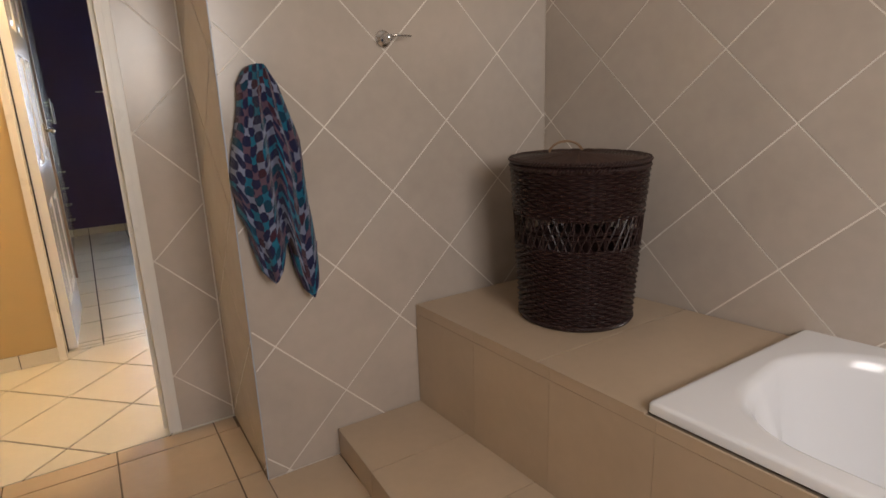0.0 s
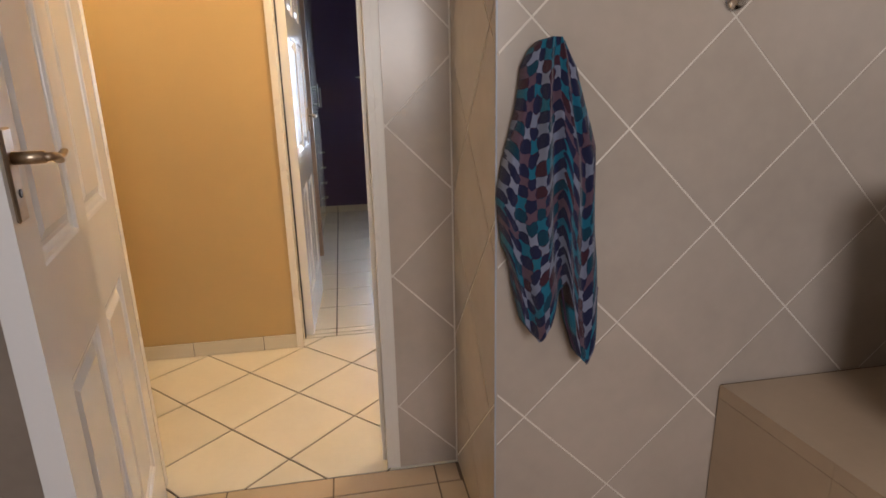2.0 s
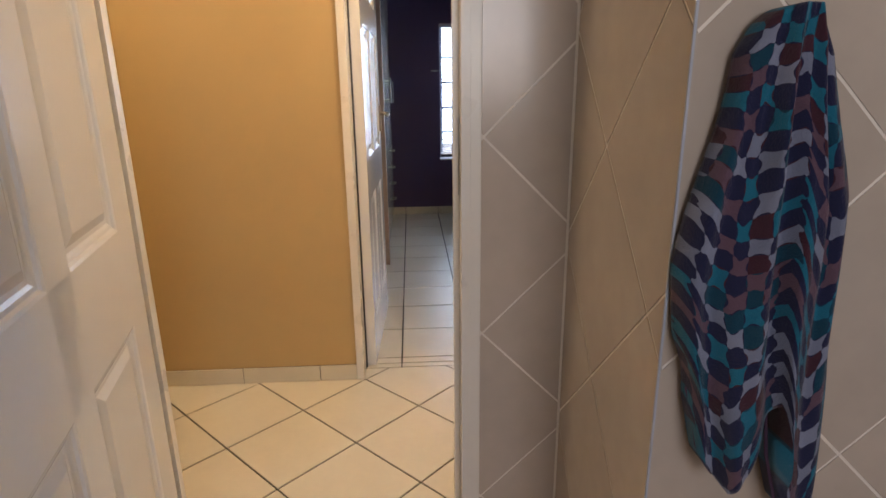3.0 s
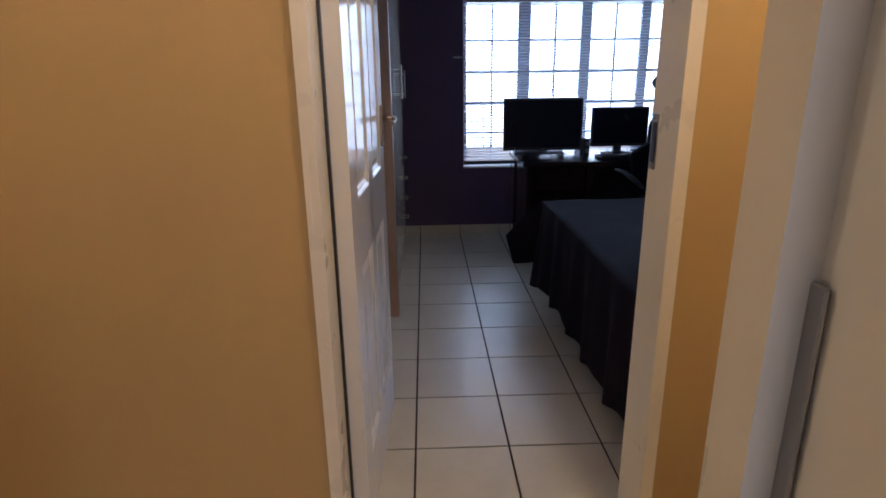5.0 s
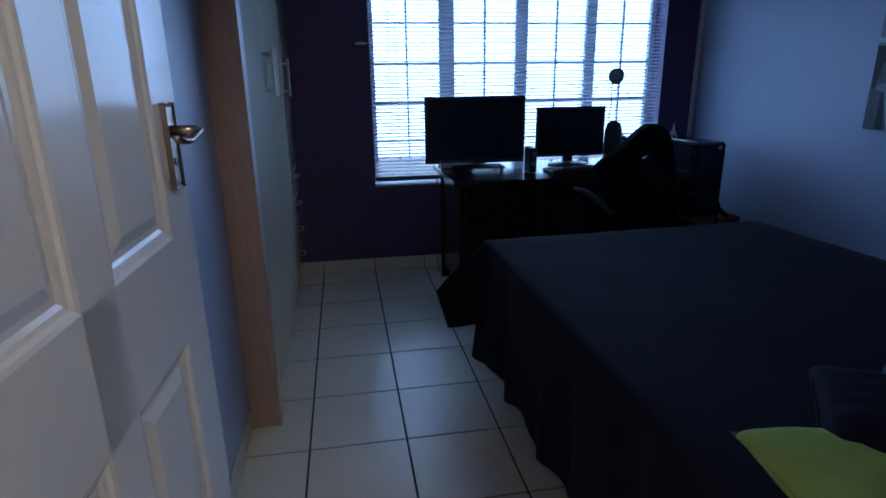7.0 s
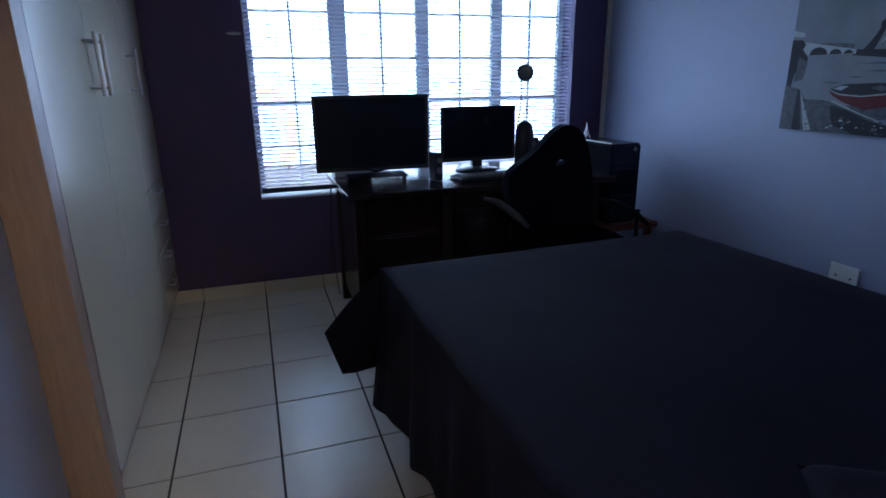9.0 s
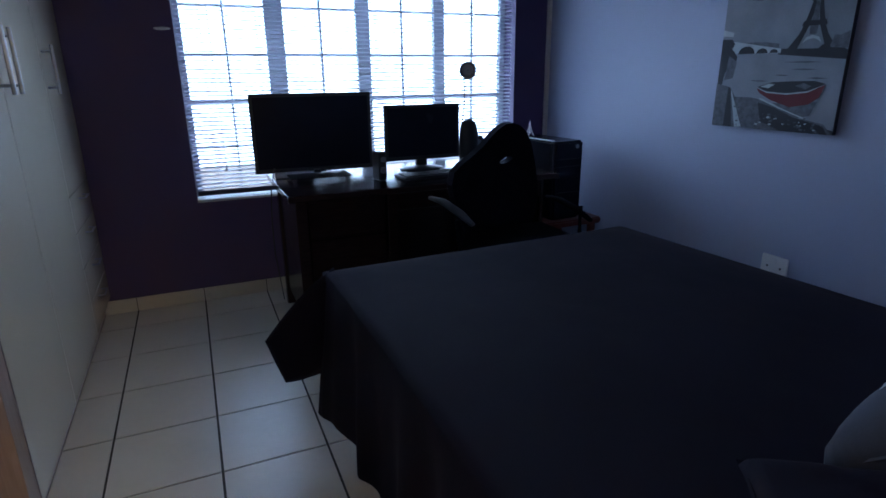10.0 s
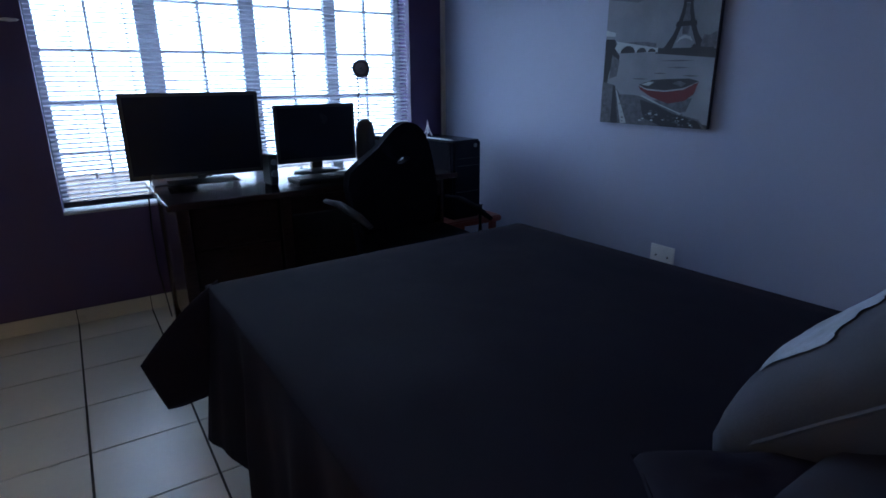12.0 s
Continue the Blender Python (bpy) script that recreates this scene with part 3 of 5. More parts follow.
def towel_material():
    m = bpy.data.materials.new("printed_towel")
    m.use_nodes = True
    t = m.node_tree
    b = t.nodes["Principled BSDF"]
    uv = t.nodes.new("ShaderNodeUVMap")
    warp = t.nodes.new("ShaderNodeTexNoise")
    warp.inputs["Scale"].default_value = 14
    mp = t.nodes.new("ShaderNodeMapping")
    mp.inputs["Scale"].default_value = (36, 38, 1)
    t.links.new(uv.outputs[0], warp.inputs["Vector"])
    mix = t.nodes.new("ShaderNodeVectorMath")
    mix.operation = 'MULTIPLY_ADD'
    mix.inputs[1].default_value = (0.044, 0.040, 0)
    t.links.new(warp.outputs["Color"], mix.inputs[0])
    t.links.new(uv.outputs[0], mix.inputs[2])
    t.links.new(mix.outputs[0], mp.inputs[0])
    fr = t.nodes.new("ShaderNodeVectorMath")
    fr.operation = 'FRACTION'
    t.links.new(mp.outputs[0], fr.inputs[0])
    fl = t.nodes.new("ShaderNodeVectorMath")
    fl.operation = 'FLOOR'
    t.links.new(mp.outputs[0], fl.inputs[0])
    # checks: every other square is dark
    sep = t.nodes.new("ShaderNodeSeparateXYZ")
    t.links.new(fl.outputs[0], sep.inputs[0])

    def math_node(op, a, bb=None, val=None):
        n = t.nodes.new("ShaderNodeMath")
        n.operation = op
        t.links.new(a, n.inputs[0])
        if bb is not None:
            t.links.new(bb, n.inputs[1])
        elif val is not None:
            n.inputs[1].default_value = val
        return n.outputs[0]
    par = math_node('ABSOLUTE', math_node('MODULO', math_node('ADD', sep.outputs[0], sep.outputs[1]), val=2.0))
    f = t.nodes.new("ShaderNodeSeparateXYZ")
    t.links.new(fr.outputs[0], f.inputs[0])
    dx = math_node('ABSOLUTE', math_node('SUBTRACT', f.outputs[0], val=0.5))
    dy = math_node('ABSOLUTE', math_node('SUBTRACT', f.outputs[1], val=0.5))
    ux = math_node('SUBTRACT', dx, val=1.0)
    uy = math_node('SUBTRACT', dy, val=1.0)
    near_x = math_node('GREATER_THAN', math_node('ADD', math_node('MULTIPLY', ux, ux), math_node('MULTIPLY', dy, dy)), val=0.35)
    near_y = math_node('GREATER_THAN', math_node('ADD', math_node('MULTIPLY', uy, uy), math_node('MULTIPLY', dx, dx)), val=0.35)
    disc = math_node('MULTIPLY', near_x, near_y)
    wn_ = t.nodes.new("ShaderNodeTexWhiteNoise")
    wn_.noise_dimensions = '2D'
    t.links.new(fl.outputs[0], wn_.inputs["Vector"])
    dark = t.nodes.new("ShaderNodeValToRGB")
    dark.color_ramp.interpolation = 'CONSTANT'
    e = dark.color_ramp.elements
    e[0].color, e[0].position = (0.016, 0.018, 0.055, 1), 0
    e[1].color, e[1].position = (0.050, 0.018, 0.03, 1), 0.70
    x = e.new(0.86)
    x.color = (0.008, 0.045, 0.08, 1)
    t.links.new(wn_.outputs["Value"], dark.inputs[0])
    patch = t.nodes.new("ShaderNodeTexNoise")
    patch.inputs["Scale"].default_value = 0.47
    patch.inputs["Detail"].default_value = 1
    t.links.new(fl.outputs[0], patch.inputs["Vector"])
    lite = t.nodes.new("ShaderNodeValToRGB")
    lite.color_ramp.interpolation = 'CONSTANT'
    e = lite.color_ramp.elements
    e[0].color, e[0].position = (0.17, 0.19, 0.27, 1), 0
    e[1].color, e[1].position = (0.014, 0.125, 0.20, 1), 0.41
    for pos, c in ((0.51, (0.20, 0.22, 0.31, 1)), (0.56, (0.11, 0.065, 0.095, 1))):
        x = e.new(pos)
        x.color = c
    t.links.new(patch.outputs[0], lite.inputs[0])
    base = t.nodes.new("ShaderNodeMixRGB")
    t.links.new(par, base.inputs[0])
    t.links.new(dark.outputs[0], base.inputs[1])
    t.links.new(lite.outputs[0], base.inputs[2])
    # the dark squares swell into rounded blobs
    both = t.nodes.new("ShaderNodeMixRGB")
    light_spot = math_node('MULTIPLY', par, disc)
    t.links.new(math_node('SUBTRACT', math_node('MULTIPLY', light_spot, val=-1.0), val=-1.0), both.inputs[0])
    edge = t.nodes.new("ShaderNodeMixRGB")
    edge.inputs[0].default_value = 1.0
    t.links.new(lite.outputs[0], edge.inputs[2])
    t.links.new(edge.outputs[0], both.inputs[1])
    t.links.new(dark.outputs[0], both.inputs[2])
    last = t.nodes.new("ShaderNodeMixRGB")
    last.inputs[0].default_value = 0.0
    t.links.new(both.outputs[0], last.inputs[1])
    last.inputs[2].default_value = (0.03, 0.02, 0.05, 1)
    t.links.new(last.outputs[0], b.inputs["Base Color"])
    b.inputs["Roughness"].default_value = 0.95
    b.inputs["Specular IOR Level"].default_value = 0.15
    b.inputs["Sheen Weight"].default_value = 0.2
    n = t.nodes.new("ShaderNodeTexNoise")
    n.inputs["Scale"].default_value = 420
    geo = t.nodes.new("ShaderNodeNewGeometry")
    t.links.new(geo.outputs["Position"], n.inputs["Vector"])
    bp = t.nodes.new("ShaderNodeBump")
    bp.inputs["Strength"].default_value = 0.6
    bp.inputs["Distance"].default_value = 0.003
    t.links.new(n.outputs[0], bp.inputs["Height"])
    t.links.new(bp.outputs[0], b.inputs["Normal"])
    return m


M_TOWEL = towel_material()
M_HEM = mat("mauve_towel_hem", (0.10, 0.06, 0.12), 0.95, vary=0.2, fine=300, bump=0.5)


def lerps(table, x):
    for (a, fa), (b, fb) in zip(table, table[1:]):
        if x <= b:
            k = (x - a) / (b - a)
            k = max(0, min(1, k))
            return fa + (fb - fa) * k
    return table[-1][1]


def build_towel():
    t = empty("hand_towel", 0.495, 1.352, 1.37, "navy, teal and lilac checked hand towel hanging on the tiled wall", "towel")
    left = [(0, 0.432), (0.06, 0.414), (0.2, 0.404), (0.35, 0.390), (0.6, 0.368), (0.8, 0.374), (0.9, 0.392), (1, 0.40)]
    right = [(0, 0.512), (0.06, 0.534), (0.2, 0.553), (0.35, 0.578), (0.6, 0.591), (0.8, 0.600), (0.9, 0.600), (1, 0.600)]
    bottom = [(0, 0.84), (0.12, 0.742), (0.25, 0.705), (0.38, 0.735), (0.48, 0.80), (0.56, 0.835), (0.64, 0.73), (0.76, 0.648), (0.84, 0.632), (0.93, 0.685), (1, 0.80)]
    NU, NV = 72, 80
    bm = bmesh.new()
    layer = bm.loops.layers.uv.new("UVMap")
    front, back = [], []
    for j in range(NV + 1):
        v = j / NV
        rf, rb = [], []
        for i in range(NU + 1):
            u = i / NU
            zb = lerps(bottom, u)
            z = 1.338 - 0.022 * abs(2 * u - 1) ** 3 + (zb - 1.338) * v
            x = lerps(left, v) + (lerps(right, v) - lerps(left, v)) * u
            body = math.sin(math.pi * u) ** 0.45
            amp = 0.011 * min(1, v * 3 + 0.3)
            fold = amp * (math.sin(u * 21 + 1.2 * v) + 0.5 * math.sin(u * 37 - 3 * v + 1)) + 0.014 * math.exp(-((u - 0.53) / 0.06) ** 2) * -min(1, v * 1.6)
            depth = 0.006 + (0.044 + 0.024 * v) * body + fold * body
            x += 0.004 * math.sin(9 * v + 5 * u)
            rf.append(bm.verts.new((x, 1.350 - max(0.004, depth), z)))
            rb.append(bm.verts.new((x, 1.352, z)))
        front.append(rf)
        back.append(rb)
    uvs = {}
    for j in range(NV + 1):
        for i in range(NU + 1):
            # the cloth is wider than it hangs, so that the print narrows in the folds
            uvs[front[j][i]] = (i / NU * (0.20 + 0.12 * j / NV) * 1.25 + 0.3 - 0.06 * j / NV, -j / NV * 0.66)
            uvs[back[j][i]] = uvs[front[j][i]]

    def quad(a, b, c, d):
        f = bm.faces.new((a, b, c, d))
        for l in f.loops:
            l[layer].uv = uvs[l.vert]
    for j in range(NV):
        for i in range(NU):
            quad(front[j][i], front[j + 1][i], front[j + 1][i + 1], front[j][i + 1])
            quad(back[j][i], back[j][i + 1], back[j + 1][i + 1], back[j + 1][i])
        quad(front[j][0], back[j][0], back[j + 1][0], front[j + 1][0])
        quad(front[j][NU], front[j + 1][NU], back[j + 1][NU], back[j][NU])
    for i in range(NU):
        quad(front[0][i], front[0][i + 1], back[0][i + 1], back[0][i])
        quad(front[NV][i], back[NV][i], back[NV][i + 1], front[NV][i + 1])
    cl = part("cloth", bm, M_TOWEL, t, smooth=True)
    cl.matrix_parent_inverse = t.matrix_world.inverted()
    bm = bmesh.new()
    hem = []
    for i in range(0, NU + 1, 2):
        u = i / NU
        x = lerps(left, 1) + (lerps(right, 1) - lerps(left, 1)) * u + 0.004 * math.sin(9 + 5 * u)
        hem.append((x, 1.350 - 0.012 - 0.014 * math.sin(math.pi * u) ** 0.45, lerps(bottom, u) - 0.001))
    tube(bm, hem, 0.0035, 5)
    h = part("hem", bm, M_HEM, t, "mauve stitched hem")
    h.matrix_parent_inverse = t.matrix_world.inverted()
    hook = empty("towel_hook", 0.465, 1.36, 1.322, "small chrome towel hook under the towel", "hook")
    bm = bmesh.new()
    tube(bm, [(0, 0, 0), (0, -0.02, 0), (0, -0.03, 0.012)], 0.006, 8)
    part("peg", bm, M_CHROME, hook, smooth=True)


build_towel()


def build_wall_hook():
    h = empty("robe_hook", 0.893, 1.360, 1.418, "chrome lever-shaped fitting on a round plate on the tiled wall", "hook")
    m = pose(0, 0, 0, 90, 0, 0)
    bm = bmesh.new()
    lathe(bm, [(0.027, 0.0), (0.027, 0.004), (0.022, 0.008), (0.013, 0.012), (0.012, 0.05), (0.009, 0.054)], 28)
    bmesh.ops.transform(bm, matrix=m, verts=bm.verts[:])
    part("plate", bm, M_CHROME, h, smooth=True)
    bm = bmesh.new()
    tube(bm, [(0.0, -0.040, 0.006), (0.035, -0.044, 0.008), (0.078, -0.046, 0.006)], [0.010, 0.007, 0.0055], 10, flat=0.6)
    part("lever", bm, M_CHROME, h, smooth=True)


build_wall_hook()


# ---- doors and frames ----
def leaf(name, hinge_x, hinge_y, angle, width, label, side, bottoms=(0.985, 0.80), mull=0.105, lever=1.128, plate=(0.985, 1.175), furniture=0.055):
    """A moulded six-panel door. Local x runs from the hinge, local y is the shown face's normal times side. angle: of local x."""
    d = empty(name, hinge_x, hinge_y, 0.006, label, "door", rz=angle)
    T, HH = 0.040, 2.03
    stile = 0.105
    pw = (width - 2 * stile - mull) / 2
    rows = [(0.20, bottoms[1]), (bottoms[0], 1.50), (1.61, 1.90)]
    cols = [(stile, stile + pw), (stile + pw + mull, width - stile)]
    bm = bmesh.new()
    # a core with stiles and rails proud of it on both faces
    cube(bm, 0.002, -T / 2 + 0.011, 0.002, width - 0.002, T / 2 - 0.011, HH - 0.002)

    def proud(x0, x1, z0, z1):
        cube(bm, x0, -T / 2, z0, x1, T / 2, z1)
    proud(0, stile, 0, HH)
    proud(width - stile, width, 0, HH)
    proud(cols[0][1], cols[1][0], rows[0][0], rows[2][1])
    for z0, z1 in ((0, rows[0][0]), (rows[0][1], rows[1][0]), (rows[1][1], rows[2][0]), (rows[2][1], HH)):
        proud(stile, width - stile, z0, z1)
    part("slab", bm, M_WHITE, d)
    for x0, x1 in cols:
        for z0, z1 in rows:
            bm = bmesh.new()
            for s in (-1, 1):
                # sunk moulding steps, then a raised field
                steps = [(0.0, T / 2), (0.006, T / 2 - 0.002), (0.010, T / 2 - 0.006), (0.016, T / 2 - 0.0075), (0.022, T / 2 - 0.0105), (0.030, T / 2 - 0.0105), (0.048, T / 2 - 0.0035)]
                rings = []
                for ins, dep in steps:
                    rings.append([bm.verts.new((x, s * dep, z)) for x, z in ((x0 + ins, z0 + ins), (x1 - ins, z0 + ins), (x1 - ins, z1 - ins), (x0 + ins, z1 - ins))])
                for A, B in zip(rings, rings[1:]):
                    for k in range(4):
                        bm.faces.new((A[k], A[(k + 1) % 4], B[(k + 1) % 4], B[k]))
                bm.faces.new(rings[-1])
            part("panel", bm, M_WHITE, d)
    # lever furniture on both faces
    hx = width - furniture
    for s in (-1, 1):
        bm = bmesh.new()
        cube(bm, hx - 0.021, s * T / 2, plate[0], hx + 0.021, s * (T / 2 + 0.006), plate[1], 0.003)
        pl = part("lock_plate", bm, M_BRONZE, d, "worn metal lock plate")
        bm = bmesh.new()
        tube(bm, [(hx, s * (T / 2 + 0.004), lever), (hx, s * (T / 2 + 0.045), lever)], 0.009, 10)
        sg = -1
        tube(bm, [(hx + 0.004, s * (T / 2 + 0.045), lever), (hx + sg * 0.03, s * (T / 2 + 0.050), lever - 0.002), (hx + sg * 0.06, s * (T / 2 + 0.047), lever - 0.010), (hx + sg * 0.09, s * (T / 2 + 0.046), lever - 0.007), (hx + sg * 0.112, s * (T / 2 + 0.046), lever - 0.001)], [0.009, 0.0085, 0.008, 0.0075, 0.006], 10, flat=0.7)
        part("lever", bm, M_BRONZE, pl, "curved metal lever handle", True)
        bm = bmesh.new()
        tube(bm, [(hx, s * (T / 2 + 0.005), plate[0] + 0.04), (hx, s * (T / 2 + 0.008), plate[0] + 0.04)], 0.006, 10)
        part("keyhole", bm, M_BLACK, pl, "dark keyhole")
    bm = bmesh.new()
    for z in (0.25, 1.02, 1.80):
        tube(bm, [(0.003, side * (T / 2 + 0.004), z - 0.045), (0.003, side * (T / 2 + 0.004), z + 0.045)], 0.005, 8)
    part("hinges", bm, M_STEEL, d, "steel butt hinges")
    return d


def frame_side(bm, x_face, out, y0, y1, face=0.042, lip=0.012, stop_y=None, z1=2.05):
    """One upright of a pressed frame: x_face is the jamb's face, out points away from the opening."""
    a, b = sorted((x_face, x_face + out * 0.02))
    cube(bm, a, y0 - lip, 0, b, y1 + lip, z1)
    for ya, yb in ((y0 - lip, y0 - 0.001), (y1 + 0.001, y1 + lip)):
        a, b = sorted((x_face + out * 0.0202, x_face + out * face))
        cube(bm, a, ya, 0, b, yb, z1)
    if stop_y is not None:
        a, b = sorted((x_face - out * 0.014, x_face))
        cube(bm, a, stop_y[0], 0, b, stop_y[1], z1)


def door_frame(name, x0, x1, y0, y1, label, stop_y, face=0.042):
    f = empty(name, (x0 + x1) / 2, y0, 0, label, "")
    f["kind"] = "structure"
    for xf, out, n in ((x0, -1, "jamb"), (x1, 1, "jamb")):
        bm = bmesh.new()
        frame_side(bm, xf, out, y0, y1, face, stop_y=stop_y)
        o = part(n, bm, M_FRAME, f)
        o.matrix_parent_inverse = f.matrix_world.inverted()
    bm = bmesh.new()
    cube(bm, x0 - face, y0 - 0.012, 2.05, x1 + face, y1 + 0.012, 2.092)
    o = part("head", bm, M_FRAME, f)
    o.matrix_parent_inverse = f.matrix_world.inverted()
    return f


door_frame("door_1_frame", -0.613, 0.128, 1.874, 1.950, "white pressed steel frame of the bathroom door", (1.912, 1.935))
frame_2 = door_frame("door_2_frame", -0.215, 0.530, 2.931, 3.049, "cream pressed steel frame of the bedroom door", None, 0.031)
door_frame("door_3_frame", -1.91, -1.117, 2.931, 3.049, "cream pressed steel frame of the dark room's doorway", None)
d1 = leaf("door_1", -0.5905, 1.830, -77.6, 0.830, "open white six-panel bathroom door with a lever handle", -1, (0.985, 0.79), 0.09, 1.158, (1.07, 1.20), 0.035)
d2 = leaf("door_2", -0.188, 3.045, 87.9, 0.728, "open white six-panel bedroom door with a lever handle", 1, (0.953, 0.780), 0.085, 1.114, (1.026, 1.154))

# added black strip: the shadow in the hinge gap, made as a solid
o = boxp("seal", -0.2148, 3.034, 0.0, -0.2083, 3.0465, 2.03, M_BLACK, frame_2, 0.0, "black strip standing for the shadow in the gap between frame and door")
o.matrix_parent_inverse = frame_2.matrix_world.inverted()

# strike plate of the bedroom door
sp = empty("strike_plate", 0.5295, 3.040, 1.102, "steel strike plate with a dark slot, screwed to the door frame", "strike plate")
bm = bmesh.new()
cube(bm, -0.002, -0.018, -0.062, 0.0, 0.017, 0.062, 0.0008)
part("plate", bm, M_STEEL, sp)
bm = bmesh.new()
cube(bm, -0.0035, -0.013, -0.046, -0.0015, 0.006, 0.044)
part("slot", bm, M_BLACK, sp, "dark latch slot")
for z in (-0.053, 0.053):
    bm = bmesh.new()
    tube(bm, [(-0.002, 0.002, z), (-0.004, 0.002, z)], 0.004, 10)
    part("screw", bm, M_BRONZE, sp)
sp2 = empty("strike_plate", 0.127, 1.915, 1.10, "narrow steel strike plate on the bathroom door frame", "strike plate")
bm = bmesh.new()
cube(bm, -0.002, -0.01, -0.085, 0.0, 0.014, 0.085, 0.0008)
part("plate", bm, M_STEEL, sp2)


# ---- bedroom: window and blind ----
def build_window():
    w = empty("window_1", (WX0 + WX1) / 2, 6.42, WZ0, "white steel window of small panes behind a venetian blind", "")
    w["kind"] = "structure"
    inv = w.matrix_world.inverted()

    def add(name, *a, mat_=M_WFRAME, b=0.002):
        o = boxp(name, *a, mat_, w, b)
        o.matrix_parent_inverse = inv
        return o
    y0, y1 = 6.40, 6.44
    add("window_frame", WX0, y0, WZ0, WX0 + 0.035, y1, WZ1)
    add("window_frame", WX1 - 0.035, y0, WZ0, WX1, y1, WZ1)
    add("window_frame", WX0 + 0.035, y0, WZ0, WX1 - 0.035, y1, WZ0 + 0.03)
    add("window_frame", WX0 + 0.035, y0, WZ1 - 0.03, WX1 - 0.035, y1, WZ1)
    posts = {0.803: 0.048, 1.293: 0.039, 1.763: 0.035}
    for x, h in posts.items():
        add("mullion", x - h, y0, WZ0 + 0.03, x + h, y1, WZ1 - 0.03)
    cuts = [WX0 + 0.035, *posts, WX1 - 0.035]
    zs = [WZ0 + 0.03, 0.815, 1.052, 1.292, 1.53, WZ1 - 0.03]
    for a, b in zip(cuts, cuts[1:]):
        a += posts.get(a, 0)
        b -= posts.get(b, 0)
        mid = (a + b) / 2
        for z in zs[1:-1]:
            add("glazing_bar", a, y0 + 0.01, z - 0.007, b, y1 - 0.008, z + 0.007, b=0)
        for za, zb in zip(zs, zs[1:]):
            add("glazing_bar", mid - 0.006, y0 + 0.012, za + 0.007, mid + 0.006, y1 - 0.01, zb - 0.007, b=0)
        for xa, xb in ((a, mid - 0.006), (mid + 0.006, b)):
            for za, zb in zip(zs, zs[1:]):
                o = add("pane", xa, 6.428, za + 0.007, xb, 6.431, zb - 0.007, mat_=GLASS, b=0)
                o.visible_shadow = False
    o = add("window_sill", WX0 + 0.001, 6.272, WZ0 - 0.0, WX1 - 0.001, 6.40, WZ0 + 0.012, mat_=M_SOCKET, b=0.003)


build_window()


def build_blind():
    bl = empty("venetian_blind", 1.26, 6.315, 0.56, "white venetian blind with open slats, lowered over the bedroom window", "blind")
    x0, x1 = WX0 + 0.008, WX1 - 0.008
    me = None
    pitch, z = 0.0215, 0.614
    n = 0
    tilt = radians(15.5)
    while z < WZ1 - 0.05:
        if me is None:
            bm = bmesh.new()
            prof = []
            for k in range(5):
                c = (k / 4 - 0.5) * 0.026
                h = 0.0018 * (1 - (k / 2 - 1) ** 2)
                prof.append((c * math.cos(tilt) - h * math.sin(tilt), c * math.sin(tilt) + h * math.cos(tilt)))
            L = [[bm.verts.new((x, y, zz + dz)) for y, zz in prof] for x in (x0 - 1.26, x1 - 1.26) for dz in (0.0, 0.0011)]
            for k in range(4):
                bm.faces.new((L[0][k], L[0][k + 1], L[2][k + 1], L[2][k]))
                bm.faces.new((L[1][k], L[3][k], L[3][k + 1], L[1][k + 1]))
            for k in (0, 4):
                bm.faces.new((L[0][k], L[1][k], L[3][k], L[2][k]))
            bmesh.ops.recalc_face_normals(bm, faces=bm.faces[:])
            me = bpy.data.meshes.new("slat")
            bm.to_mesh(me)
            bm.free()
            me.materials.append(M_SLAT)
        o = new("slat", me)
        o.parent = bl
        o.matrix_local = pose(0, random.uniform(-0.0006, 0.0006), z - 0.56, random.uniform(-2.0, 2.0), 0, 0)
        z += pitch
        n += 1
    inv = bl.matrix_world.inverted()
    o = boxp("bottom_rail", x0, 6.301, 0.576, x1, 6.330, 0.600, M_RAIL, bl, 0.003)
    o.matrix_parent_inverse = inv
    o = boxp("head_rail", x0, 6.300, WZ1 - 0.034, x1, 6.336, WZ1 - 0.002, M_SLAT, bl, 0.003)
    o.matrix_parent_inverse = inv
    for x in (0.43, 0.70, 1.02, 1.34, 1.66, 1.92, 2.12):
        bm = bmesh.new()
        for y in (6.3015, 6.3285):
            tube(bm, [(x, y, 0.60), (x, y, WZ1 - 0.03)], 0.0011, 5)
        o = part("ladder_cord", bm, M_CORD, bl)
        o.matrix_parent_inverse = inv
    bm = bmesh.new()
    tube(bm, [(0.475, 6.296, 0.72), (0.47, 6.297, 1.2), (0.468, 6.299, WZ1 - 0.03)], 0.0018, 6)
    tube(bm, [(0.475, 6.296, 0.70), (0.475, 6.296, 0.73)], 0.005, 8)
    o = part("pull_cord", bm, M_CORD, bl)
    o.matrix_parent_inverse = inv


build_blind()
hb = empty("curtain_holdback", 0.262, 6.268, 1.40, "small oval silver curtain holdback on the purple wall", "holdback")
bm = bmesh.new()
tube(bm, [(0, 0, 0), (0, -0.05, 0)], 0.005, 8)
part("stem", bm, M_SILVER, hb)
bm = bmesh.new()
lathe(bm, [(0.005, -0.008), (0.030, -0.005), (0.038, 0.0), (0.030, 0.005), (0.005, 0.008)], 24, ry=0.30)
bmesh.ops.transform(bm, matrix=pose(0, -0.055, 0, 0, 0, 0), verts=bm.verts[:])
part("knob", bm, M_SILVER, hb, smooth=True)


